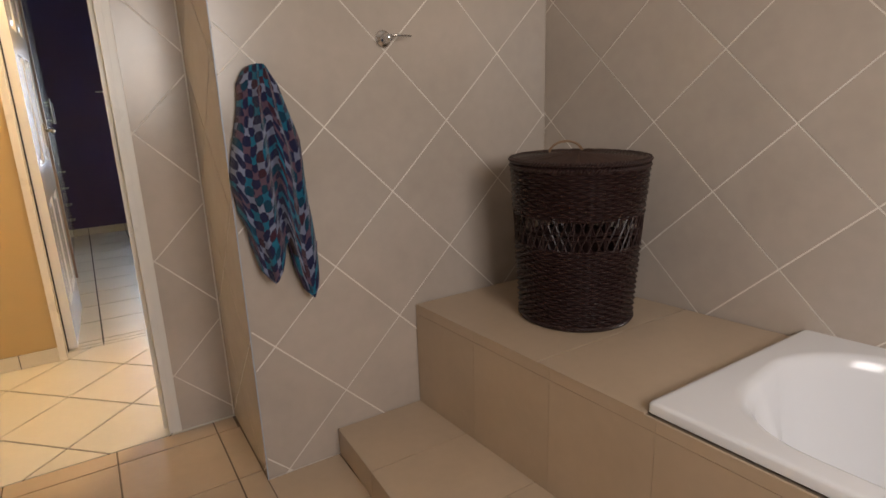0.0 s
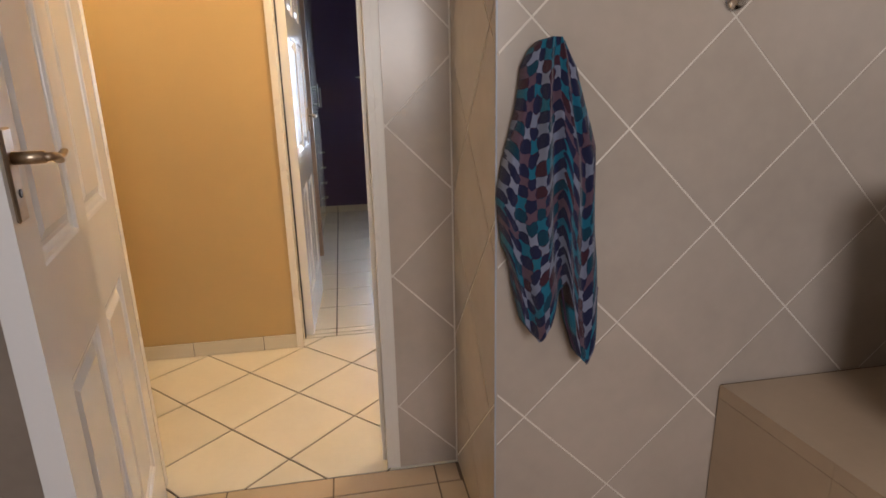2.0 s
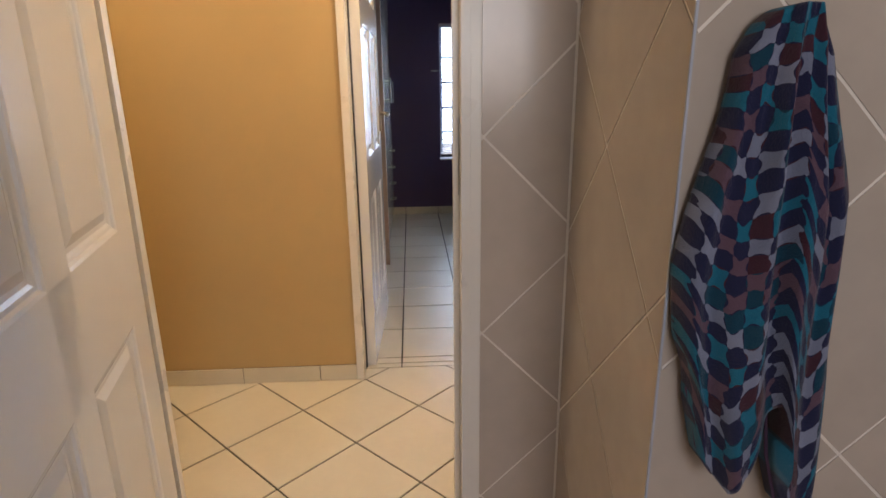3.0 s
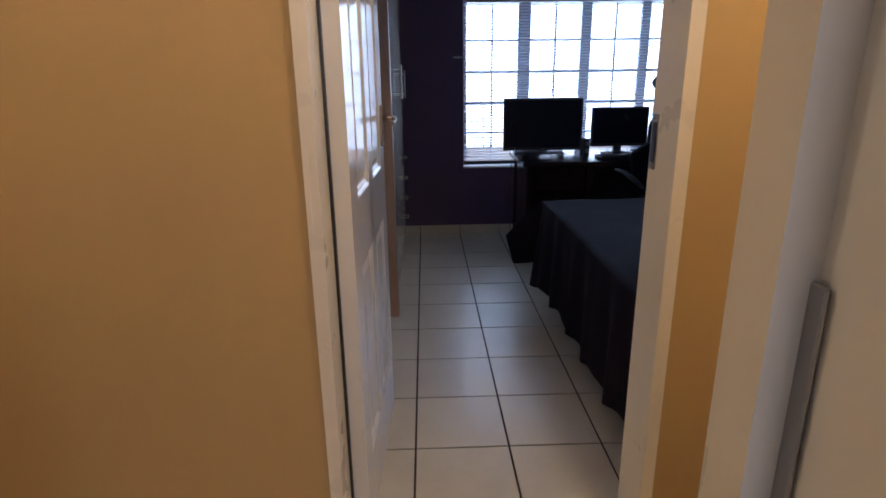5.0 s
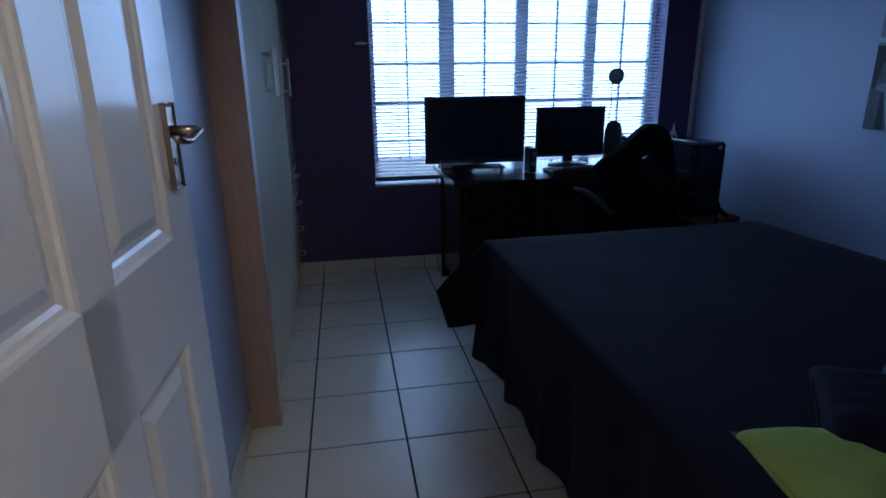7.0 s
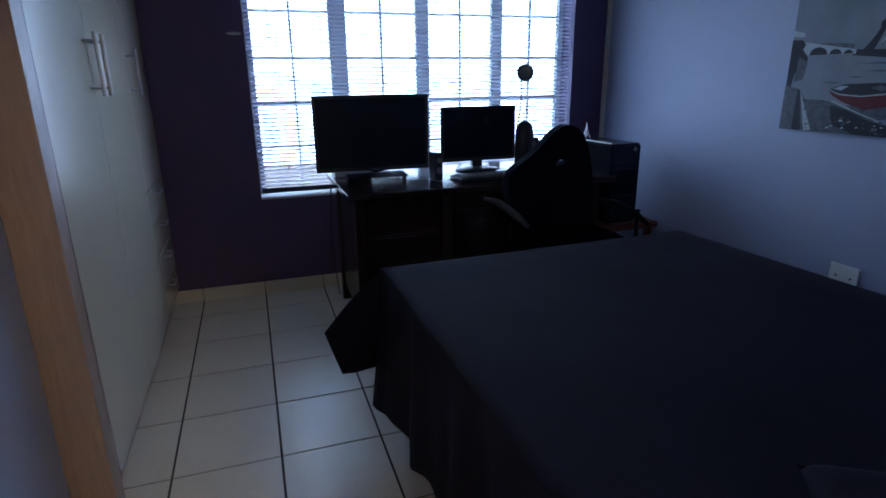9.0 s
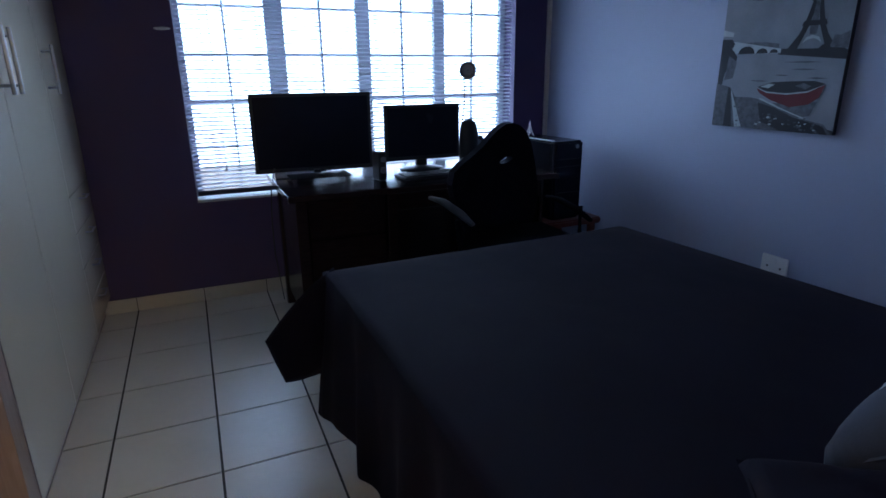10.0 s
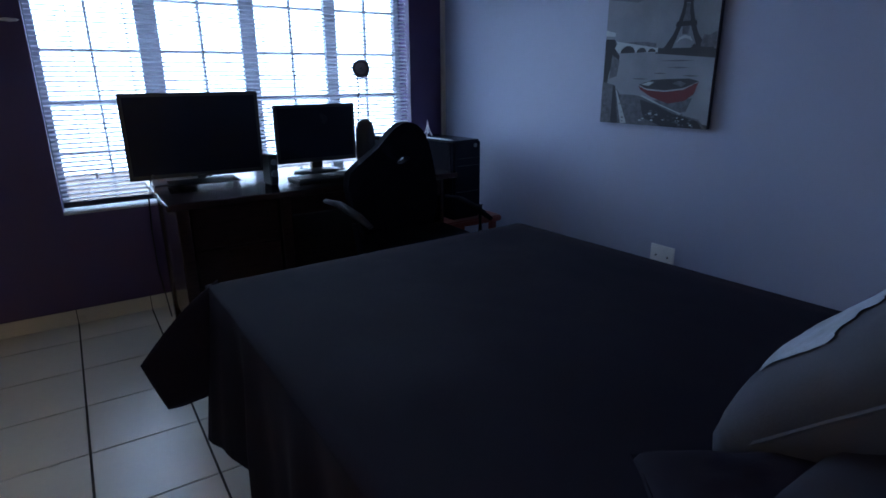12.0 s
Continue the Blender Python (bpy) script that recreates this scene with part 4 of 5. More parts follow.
# ---- wardrobe ----
def build_wardrobe():
    w = empty("wardrobe", -0.4, 5.4, 0, "built-in wardrobe with closed cream doors and brown wood end panel", "wardrobe")
    inv = w.matrix_world.inverted()

    def add(name, *a, m=M_MELAM, parent=None, b=0.0015, label=""):
        o = boxp(name, *a, m, parent or w, b, label)
        o.matrix_parent_inverse = (parent or w).matrix_world.inverted()
        return o
    top = 2.42
    add("end_panel", -0.262, 4.556, 0, -0.157, 4.630, top, m=M_EDGE, label="brown wood end panel")
    add("carcass", -0.79, 4.631, 0.09, -0.185, 6.262, top)
    add("toe_kick", -0.25, 4.631, 0, -0.20, 6.262, 0.088, m=M_EDGE)
    doors = [(4.645, 5.185), (5.190, 5.765)]
    add("edging", -0.183, 4.6315, 0.092, -0.158, 4.642, top, m=M_EDGED, label="dark brown door edging")
    handles = [(5.145, 0), (5.225, 1)]
    for k, (y0, y1) in enumerate(doors):
        d = add("door", -0.183, y0, 0.092, -0.165, y1, top - 0.004)
        hy = y1 - 0.045 if k == 0 else y0 + 0.04
        bar_handle(d, -0.165, hy, 1.135, 1.325)
    d = add("door", -0.183, 5.770, 0.715, -0.165, 6.258, top - 0.004)
    bar_handle(d, -0.165, 5.815, 1.12, 1.305)
    for z0, z1 in ((0.10, 0.245), (0.25, 0.40), (0.405, 0.555), (0.56, 0.71)):
        d = add("drawer", -0.183, 5.770, z0, -0.165, 6.258, z1)
        bm = bmesh.new()
        zc = z0 + 0.115
        tube(bm, [(-0.165, 5.965, zc), (-0.140, 5.965, zc), (-0.140, 6.06, zc), (-0.165, 6.06, zc)], 0.0045, 6)
        o = part("drawer_handle", bm, M_STEEL, d)
        o.matrix_parent_inverse = d.matrix_world.inverted()


def bar_handle(d, x, y, z0, z1):
    bm = bmesh.new()
    tube(bm, [(x + 0.036, y, z0), (x + 0.036, y, z1)], 0.0065, 10)
    for z in (z0 + 0.025, z1 - 0.025):
        tube(bm, [(x, y, z), (x + 0.036, y, z)], 0.005, 8)
    o = part("handle", bm, M_STEEL, d, "brushed steel bar handle")


build_wardrobe()


# ---- desk and what stands on it ----
DZ = 0.70
def build_desk():
    d = empty("desk", 1.35, 5.75, 0, "dark polished wooden desk under the window with drawers", "desk")
    inv = d.matrix_world.inverted()

    def add(name, *a, m=M_DESK, b=0.003, parent=None):
        o = boxp(name, *a, m, parent or d, b)
        o.matrix_parent_inverse = (parent or d).matrix_world.inverted()
        return o
    add("desktop", 0.655, 5.44, DZ - 0.028, 2.0, 6.10, DZ)
    add("side_panel", 0.70, 5.50, 0.10, 0.72, 6.06, DZ - 0.028)
    add("side_panel", 1.93, 5.50, 0.0, 1.95, 6.06, DZ - 0.028)
    for x, y in ((0.69, 5.48), (0.69, 6.02), (1.10, 5.48), (1.10, 6.02)):
        add("leg", x, y, 0, x + 0.05, y + 0.05, DZ - 0.028)
    add("back_panel", 0.74, 6.03, 0.15, 1.93, 6.045, DZ - 0.028)
    add("apron", 1.15, 5.50, DZ - 0.12, 1.93, 5.52, DZ - 0.028)
    add("cabinet_body", 0.74, 5.52, 0.12, 1.10, 6.02, DZ - 0.03)
    for z0, z1 in ((0.49, 0.66), (0.31, 0.48), (0.13, 0.30)):
        dr = add("drawer", 0.745, 5.497, z0, 1.095, 5.519, z1)
        bm = bmesh.new()
        tube(bm, [(0.92, 5.497, (z0 + z1) / 2), (0.92, 5.475, (z0 + z1) / 2)], [0.006, 0.012], 10)
        o = part("drawer_knob", bm, M_DESK, dr)
        o.matrix_parent_inverse = dr.matrix_world.inverted()


build_desk()


def screen(name, x0, y0, x1, y1, z0, z1, label):
    """A flat screen whose lower edge runs from x0, y0 to x1, y1."""
    L = math.hypot(x1 - x0, y1 - y0)
    ang = math.degrees(math.atan2(y1 - y0, x1 - x0))
    s = empty(name, (x0 + x1) / 2, (y0 + y1) / 2, DZ + 0.001, label, "screen", rz=ang)
    a, b = z0 - DZ, z1 - DZ
    boxp("case", -L / 2, 0.0, a, L / 2, 0.022, b, M_BLACK, s, 0.004)
    boxp("case_back", -L / 3, 0.022, a + 0.06, L / 3, 0.05, b - 0.07, M_BLACK, s, 0.006)
    boxp("panel", -L / 2 + 0.016, -0.0015, a + 0.022, L / 2 - 0.016, 0.001, b - 0.016, M_SCREEN, s, 0, "dark switched-off screen")
    return s, L, a, b


tv, L, a, b = screen("television", 0.585, 5.93, 1.165, 5.90, 0.724, 1.10, "black flat television, switched off, on a glass stand on the desk")
boxp("neck", -0.014, -0.030, 0.0185, 0.020, -0.006, 0.036, M_BLACK, tv, 0.003)
boxp("chin", -0.045, -0.008, 0.020, 0.050, 0.010, 0.036, M_BLACK, tv, 0.003)
bm = bmesh.new()
cube(bm, -0.148, -0.17, 0.0135, 0.148, 0.03, 0.0185, 0.002)
for fx in (-0.135, 0.115):
    for fy in (-0.155, 0.005):
        cube(bm, fx, fy, 0.0, fx + 0.02, fy + 0.02, 0.0135)
part("stand", bm, M_BLACK, tv, "black glass stand")
bm = bmesh.new()
cube(bm, 0.005, -0.004, a + 0.004, 0.014, -0.001, a + 0.009)
part("standby_light", bm, M_REDLED, tv, "red standby light")
# silver slab added for the bright strip behind the stand
box_ = empty("set_top_box", 0.80, 5.965, DZ + 0.001, "flat silver slab under the television", "box")
boxp("case", -0.13, -0.06, 0, 0.06, 0.06, 0.028, M_SILVER, box_, 0.004)
cable = empty("power_cable", 0.655, 5.80, DZ, "thin black cable hanging behind the desk's end", "cable")
bm = bmesh.new()
tube(bm, [(0.03, 0.15, 0.06), (0.005, 0.08, 0.03), (-0.015, 0.05, -0.04), (-0.02, 0.1, -0.2), (-0.01, 0.2, -0.4), (0.02, 0.25, -0.68)], 0.003, 6)
part("cord", bm, M_BLACK, cable, smooth=True)

mon, L, a, b = screen("monitor", 1.222, 5.86, 1.640, 5.86, 0.752, 1.034, "black computer monitor, switched off, on the desk")
boxp("neck", -0.03, 0.022, 0.008, 0.03, 0.05, 0.12, M_BLACK, mon, 0.004)
bm = bmesh.new()
lathe(bm, [(0.12, 0.0), (0.12, 0.006), (0.05, 0.016), (0.03, 0.02)], 32, 0, 0.03, 0.75)
part("foot", bm, M_BLACK, mon, smooth=True)


def speaker(x, y, h, w, rz, label):
    s = empty("speaker", x, y, DZ + 0.001, label, "speaker", "desk speakers", rz)
    boxp("cabinet", -w / 2, -0.04, 0, w / 2, 0.04, h, M_BLACK, s, 0.006)
    for z, r in ((h * 0.75, w * 0.33), (h * 0.38, w * 0.4)):
        bm = bmesh.new()
        lathe(bm, [(r, 0), (r, 0.003), (r * 0.75, 0.004), (r * 0.3, -0.002), (r * 0.1, 0.002)], 20)
        bmesh.ops.transform(bm, matrix=pose(0, -0.0405, z, 90, 0, 0), verts=bm.verts[:])
        part("cone", bm, M_GREYPL, s, smooth=True)
    return s


speaker(1.125, 5.66, 0.135, 0.040, 8, "small black desk speaker beside the television")
speaker(1.775, 5.93, 0.155, 0.06, -6, "small black desk speaker behind the monitor")

kb = empty("keyboard", 1.385, 5.645, DZ + 0.001, "thin black keyboard on the desk before the monitor", "keyboard", rz=3)
boxp("base", -0.17, -0.07, 0, 0.17, 0.07, 0.014, M_BLACK, kb, 0.003)
for row in range(5):
    bm = bmesh.new()
    for k in range(14):
        x = -0.155 + k * 0.0222
        cube(bm, x, -0.056 + row * 0.0222, 0.014, x + 0.0185, -0.056 + row * 0.0222 + 0.0185, 0.019, 0.001)
    part("key_row", bm, M_BLACK, kb)
clut = empty("paper_stack", 1.56, 5.74, DZ + 0.001, "small stack of pale papers on the desk under the monitor", "papers", rz=12)
for k in range(3):
    boxp("sheet", -0.07 + 0.004 * k, -0.05, 0.004 * k, 0.07 + 0.006 * k, 0.05, 0.004 * k + 0.003, M_SOCKET, clut, 0)

# gooseneck lamp
gl = empty("desk_lamp", 1.65, 5.85, DZ + 0.001, "small gooseneck lamp with a round ribbed head beside the monitor", "lamp")
bm = bmesh.new()
lathe(bm, [(0.05, 0), (0.052, 0.10), (0.048, 0.20), (0.038, 0.235), (0.012, 0.252)], 28)
bmesh.ops.transform(bm, matrix=pose(0.04, 0, 0), verts=bm.verts[:])
part("base", bm, M_BLACK, gl, smooth=True)
bm = bmesh.new()
pts = [(0.003 + 0.012 * math.sin(i / 24 * 2.4), 0, 0.24 + 0.22 * i / 24) for i in range(25)]
tube(bm, pts, [0.0038 if i % 2 else 0.0028 for i in range(25)], 8)
part("gooseneck", bm, M_BLACK, gl, smooth=True)
bm = bmesh.new()
lathe(bm, [(0.008, -0.032), (0.032, -0.024), (0.043, -0.008), (0.044, 0.010), (0.037, 0.018), (0.032, 0.012)], 28)
hm = pose(0.030, -0.01, 0.497, 78, 0, -28)
bmesh.ops.transform(bm, matrix=hm, verts=bm.verts[:])
hd = part("head", bm, M_GREYPL, gl, smooth=True)
bm = bmesh.new()
for r in (0.026, 0.018, 0.010):
    tube(bm, [(r * math.cos(k * math.tau / 20), r * math.sin(k * math.tau / 20), 0.014) for k in range(20)], 0.002, 5, closed=True)
bmesh.ops.transform(bm, matrix=hm, verts=bm.verts[:])
part("grille", bm, M_SILVER, hd, "pale ringed lamp face")


# ---- chair ----
def build_chair():
    c = empty("office_chair", 1.60, 5.12, 0, "black upholstered office chair turned at the desk", "chair", rz=0)
    # backrest with a slot, seen from behind
    outline = [(1.40, 0.50), (1.345, 0.62), (1.325, 0.72), (1.345, 0.772), (1.40, 0.800), (1.47, 0.830), (1.525, 0.860), (1.575, 0.900), (1.62, 0.935), (1.665, 0.958), (1.70, 0.962), (1.735, 0.950), (1.765, 0.920), (1.785, 0.87), (1.80, 0.78), (1.81, 0.66), (1.80, 0.55), (1.76, 0.46), (1.60, 0.43)]
    hole = [(1.655 + 0.034 * math.cos(k * math.tau / 14), 0.795 + 0.013 * math.sin(k * math.tau / 14) + 0.009 * math.cos(k * math.tau / 14)) for k in range(14)]
    bm = bmesh.new()
    fr = lambda x, z: Vector((x - 1.60, 0.28 + 0.10 * (x - 1.6) + 0.12 * (z - 0.5) - 0.16 * ((x - 1.6) / 0.24) ** 2 * 0.35, z))
    edges = []
    for loop in (outline, hole):
        vs = [bm.verts.new(fr(x, z)) for x, z in loop]
        edges += [bm.edges.new((vs[i], vs[(i + 1) % len(vs)])) for i in range(len(vs))]
    bmesh.ops.triangle_fill(bm, edges=edges, use_beauty=True)
    r = bmesh.ops.extrude_face_region(bm, geom=bm.faces[:])
    for v in [g_ for g_ in r["geom"] if isinstance(g_, bmesh.types.BMVert)]:
        v.co.y -= 0.055
    part("backrest", bm, M_MESH, c, "black padded backrest with a slot")
    bm = bmesh.new()
    cube(bm, -0.24, -0.26, 0.42, 0.24, 0.22, 0.50, 0.035, seg=3)
    part("seat", bm, M_MESH, c, smooth=True)
    for s in (-1, 1):
        low = 0 if s < 0 else 0.05
        bm = bmesh.new()
        tube(bm, [(s * 0.22, 0.0, 0.44), (s * 0.30, 0.0, 0.46), (s * 0.31, 0.02, 0.60)], 0.014, 8)
        arm = part("arm_post", bm, M_MESH, c, smooth=True)
        bm = bmesh.new()
        tube(bm, [(s * 0.30 - 0.06, 0.19, 0.668 - low), (s * 0.30 - 0.03, 0.13, 0.662 - low), (s * 0.30, 0.02, 0.630 - low), (s * 0.30 + 0.03, -0.04, 0.590 - low)], [0.018, 0.026, 0.027, 0.018], 12, flat=0.5)
        # left pad coloured as lit, right pad as lost in shade
        part("armrest", bm, M_ARM if s < 0 else M_MESH, c, "grey armrest, coloured lighter for the light that falls on it" if s < 0 else "", True)
    bm = bmesh.new()
    tube(bm, [(0, 0, 0.08), (0, 0, 0.42)], 0.025, 14)
    part("gas_column", bm, M_BLACK, c, smooth=True)
    for k in range(5):
        a = k * math.tau / 5 + 0.3
        bm = bmesh.new()
        tube(bm, [(0, 0, 0.10), (0.27 * math.cos(a), 0.27 * math.sin(a), 0.065)], [0.024, 0.015], 8)
        part("base_arm", bm, M_BLACK, c)
        bm = bmesh.new()
        for o in (-0.014, 0.014):
            p = Vector((0.27 * math.cos(a), 0.27 * math.sin(a), 0.027))
            n = Vector((-math.sin(a), math.cos(a), 0)) * o
            q = n.normalized() * 0.008
            tube(bm, [p + n - q, p + n + q], 0.026, 14)
        part("castor", bm, M_BLACK, c)


build_chair()

# computer tower on a stool
st = empty("stool", 2.17, 5.74, 0, "low red-brown stool in the corner under the computer", "stool")
bm = bmesh.new()
cube(bm, -0.22, -0.20, 0.375, 0.20, 0.20, 0.41, 0.008, seg=2)
part("seat", bm, M_RED, st)
for x in (-0.19, 0.15):
    for y in (-0.17, 0.14):
        boxp("leg", x, y, 0, x + 0.035, y + 0.035, 0.375, M_RED, st, 0.004)
bm = bmesh.new()
for x0, x1, y0, y1 in ((-0.155, 0.15, -0.162, -0.142), (-0.155, 0.15, 0.148, 0.168)):
    cube(bm, x0, y0, 0.2, x1, y1, 0.23)
part("stretcher", bm, M_RED, st)
pc = empty("computer_tower", 2.145, 5.78, 0.411, "black computer tower with a grey side, standing on the stool", "computer", rz=4)
boxp("case", -0.10, -0.20, 0, 0.095, 0.20, 0.425, M_SCREEN, pc, 0.012, seg=3)
boxp("side_cover", -0.104, -0.17, 0.012, -0.1, 0.19, 0.415, M_MESH, pc, 0.0015, "dark grey side cover")
boxp("top_trim", -0.098, -0.17, 0.4255, -0.078, 0.10, 0.429, M_SOCKET, pc, 0.001, "pale top trim")
bm = bmesh.new()
lathe(bm, [(0.011, 0), (0.011, 0.003), (0.006, 0.004)], 18)
bmesh.ops.transform(bm, matrix=pose(0.05, -0.2, 0.395, 90, 0, 0), verts=bm.verts[:])
part("power_button", bm, M_GREYPL, pc)
for z in (0.33, 0.29, 0.15):
    boxp("bay_line", -0.08, -0.2015, z, 0.075, -0.1995, z + 0.0015, M_BLACK, pc)

ft = empty("tower_figurine", 2.088, 5.87, 0.842, "small silver lattice tower figurine on the computer", "figurine")
bm = bmesh.new()
for s in ((1, 1), (1, -1), (-1, 1), (-1, -1)):
    tube(bm, [(s[0] * 0.017, s[1] * 0.017, 0), (s[0] * 0.010, s[1] * 0.010, 0.020), (s[0] * 0.004, s[1] * 0.004, 0.048), (0, 0, 0.088)], [0.0035, 0.003, 0.0025, 0.001], 5)
for z, r in ((0.020, 0.012), (0.046, 0.006)):
    cube(bm, -r, -r, z, r, r, z + 0.003)
part("lattice", bm, M_SILVER, ft)


# ---- bed ----
BX0, BX1, BY1, BZ = 0.675, 1.93, 4.79, 0.600
def cloth(name, parent, mat_, x0, x1, y0, y1, z, drop_l, drop_f, drop_r, label=""):
    """A spread over a bed's top: it hangs over the left side, the far end and the right side."""
    bm = bmesh.new()
    us = [-drop_l + i * 0.024 for i in range(int((drop_l + (x1 - x0) + drop_r) / 0.024) + 1)]
    vs = [i * 0.03 for i in range(int(((y1 - y0) + drop_f) / 0.03) + 1)]
    grid = []
    flap_verts = set()
    for v in vs:
        row = []
        for u in us:
            w = x1 - x0
            el = max(0, -u)
            er = max(0, u - w)
            ey = max(0, v - (y1 - y0))
            ex = max(el, er)
            sx = -1 if el > 0 else 1
            cx = x0 + min(max(u, 0), w)
            # the top leans outwards on the wall side towards the head
            cx += 0.10 * (min(max(u, 0), w) / w) * (1 - min(v / (y1 - y0), 1)) - 0.10 * (min(max(u, 0), w) / w)
            cy = y0 + min(v, y1 - y0)
            d = math.hypot(ex, ey)
            if d > 0:
                fx, fy = ex / d, ey / d
            else:
                fx = fy = 0
            corner = 2 * min(ex, ey) / (d + 1e-6) if d else 0
            hang = max(ex, ey) + 0.10 * min(ex, ey)
            s = v * (1 if ex >= ey else 0) + u * (1 if ey > ex else 0)
            wave = (math.sin(s * 21) + 0.6 * math.sin(s * 34 + 1)) * 0.5
            flap = corner if (ey > 0 and el > 0) else 0
            out = 0.012 + hang * (0.02 + 0.10 * corner + 0.30 * flap ** 1.5) + wave * 0.030 * min(1, hang / 0.35) * (1 - 0.6 * corner)
            if ex > 0 and ey == 0 and sx < 0:
                out += 0.12 * hang * math.exp(-(y1 - y0 - v) / 0.13)
            if d == 0:
                out = 0
            zz = z - max(0, hang - 0.012) * (1 - 0.13 * corner - 0.20 * flap)
            if ex > 0.01 and hang > 0.2:
                zz += 0.016 * math.sin(s * 21 + 1.2) * (hang - 0.2) / 0.3
            soft = min(1, hang / 0.05) if d else 0
            if d == 0:
                e1, e2, e3 = u, w - u, (y1 - y0) - v
                m_ = min(e1, e2, e3)
                zz -= 0.022 * math.exp(-m_ / 0.05)
                zz += 0.006 * noise.noise(Vector((u * 3, v * 3, 0))) + 0.0015 * noise.noise(Vector((u * 14, v * 9, 4)))
            else:
                zz -= 0.022 * math.exp(-d / 0.05)
            zz = max(zz, 0.045 + 0.01 * wave)
            zz += 0.014 * min(max(u, 0), w) / w if er == 0 else 0.014
            row.append(bm.verts.new((cx + sx * fx * out, cy + fy * out, zz)))
            if el > 0.03 and ey > 0.0:
                flap_verts.add(row[-1])
        grid.append(row)
    for a_, b_ in zip(grid, grid[1:]):
        for k in range(len(a_) - 1):
            # the hanging corner is a fold of its own
            if us[k] < -0.001 and a_ is not grid[0] and b_[k] in flap_verts and a_[k] in flap_verts:
                continue
            bm.faces.new((a_[k], a_[k + 1], b_[k + 1], b_[k]))
    top, tip_a, tip_b = Vector((x0 + 0.012, y1 + 0.004, z - 0.008)), Vector((0.452, 4.779, 0.386)), Vector((0.508, 4.823, 0.208))
    for root, side in ((Vector((x0 - 0.035, y1 - 0.015, 0.259)), -1), (Vector((x0 + 0.06, y1 + 0.03, 0.24)), 1)):
        N = 14
        sheet = []
        for j in range(N + 1):
            row = []
            for i in range(N + 1):
                a, b = i / N, j / N
                p = top.lerp(tip_a, a).lerp(root.lerp(tip_b, a), b)
                # the upper fold sags a little and the sides swell like a cone
                p.z += 0.020 * math.sin(math.pi * a) * (1 - b) - 0.012 * math.sin(math.pi * a) * b
                p.y += side * 0.028 * math.sin(math.pi * b) * math.sin(math.pi * min(1, a * 0.9 + 0.1)) 
                row.append(bm.verts.new(p))
            sheet.append(row)
        for a_, b_ in zip(sheet, sheet[1:]):
            for k in range(N):
                q = (a_[k], a_[k + 1], b_[k + 1], b_[k])
                bm.faces.new(q if side < 0 else q[::-1])
    o = part(name, bm, mat_, parent, label, True)
    sm = o.modifiers.new("thick", 'SOLIDIFY')
    sm.thickness = 0.006
    sm.offset = -1
    return o


bed = empty("bed", 1.3, 4.0, 0, "made bed with a plain black bedspread hanging over the tiles", "bed")
inv = bed.matrix_world.inverted()
for nm, a, m_ in (("base", (BX0 + 0.05, 3.12, 0.12, BX1 - 0.10, BY1 - 0.05, 0.34), M_BED), ("mattress", (BX0 + 0.04, 3.12, 0.342, BX1 - 0.09, BY1 - 0.04, 0.545), M_BED)):
    o = boxp(nm, *a, m_, bed, 0.03, seg=3)
    o.matrix_parent_inverse = inv
for x, y in ((BX0 + 0.1, 3.2), (BX1 - 0.2, 3.2), (BX0 + 0.1, BY1 - 0.15), (BX1 - 0.2, BY1 - 0.15)):
    bm = bmesh.new()
    tube(bm, [(x, y, 0), (x, y, 0.12)], 0.025, 12)
    o = part("leg", bm, M_DESK, bed)
    o.matrix_parent_inverse = inv
bs = cloth("bedspread", bed, M_SPREAD, BX0, BX1, 3.10, BY1, BZ, 0.51, 0.37, 0.40)
bs.matrix_parent_inverse = inv


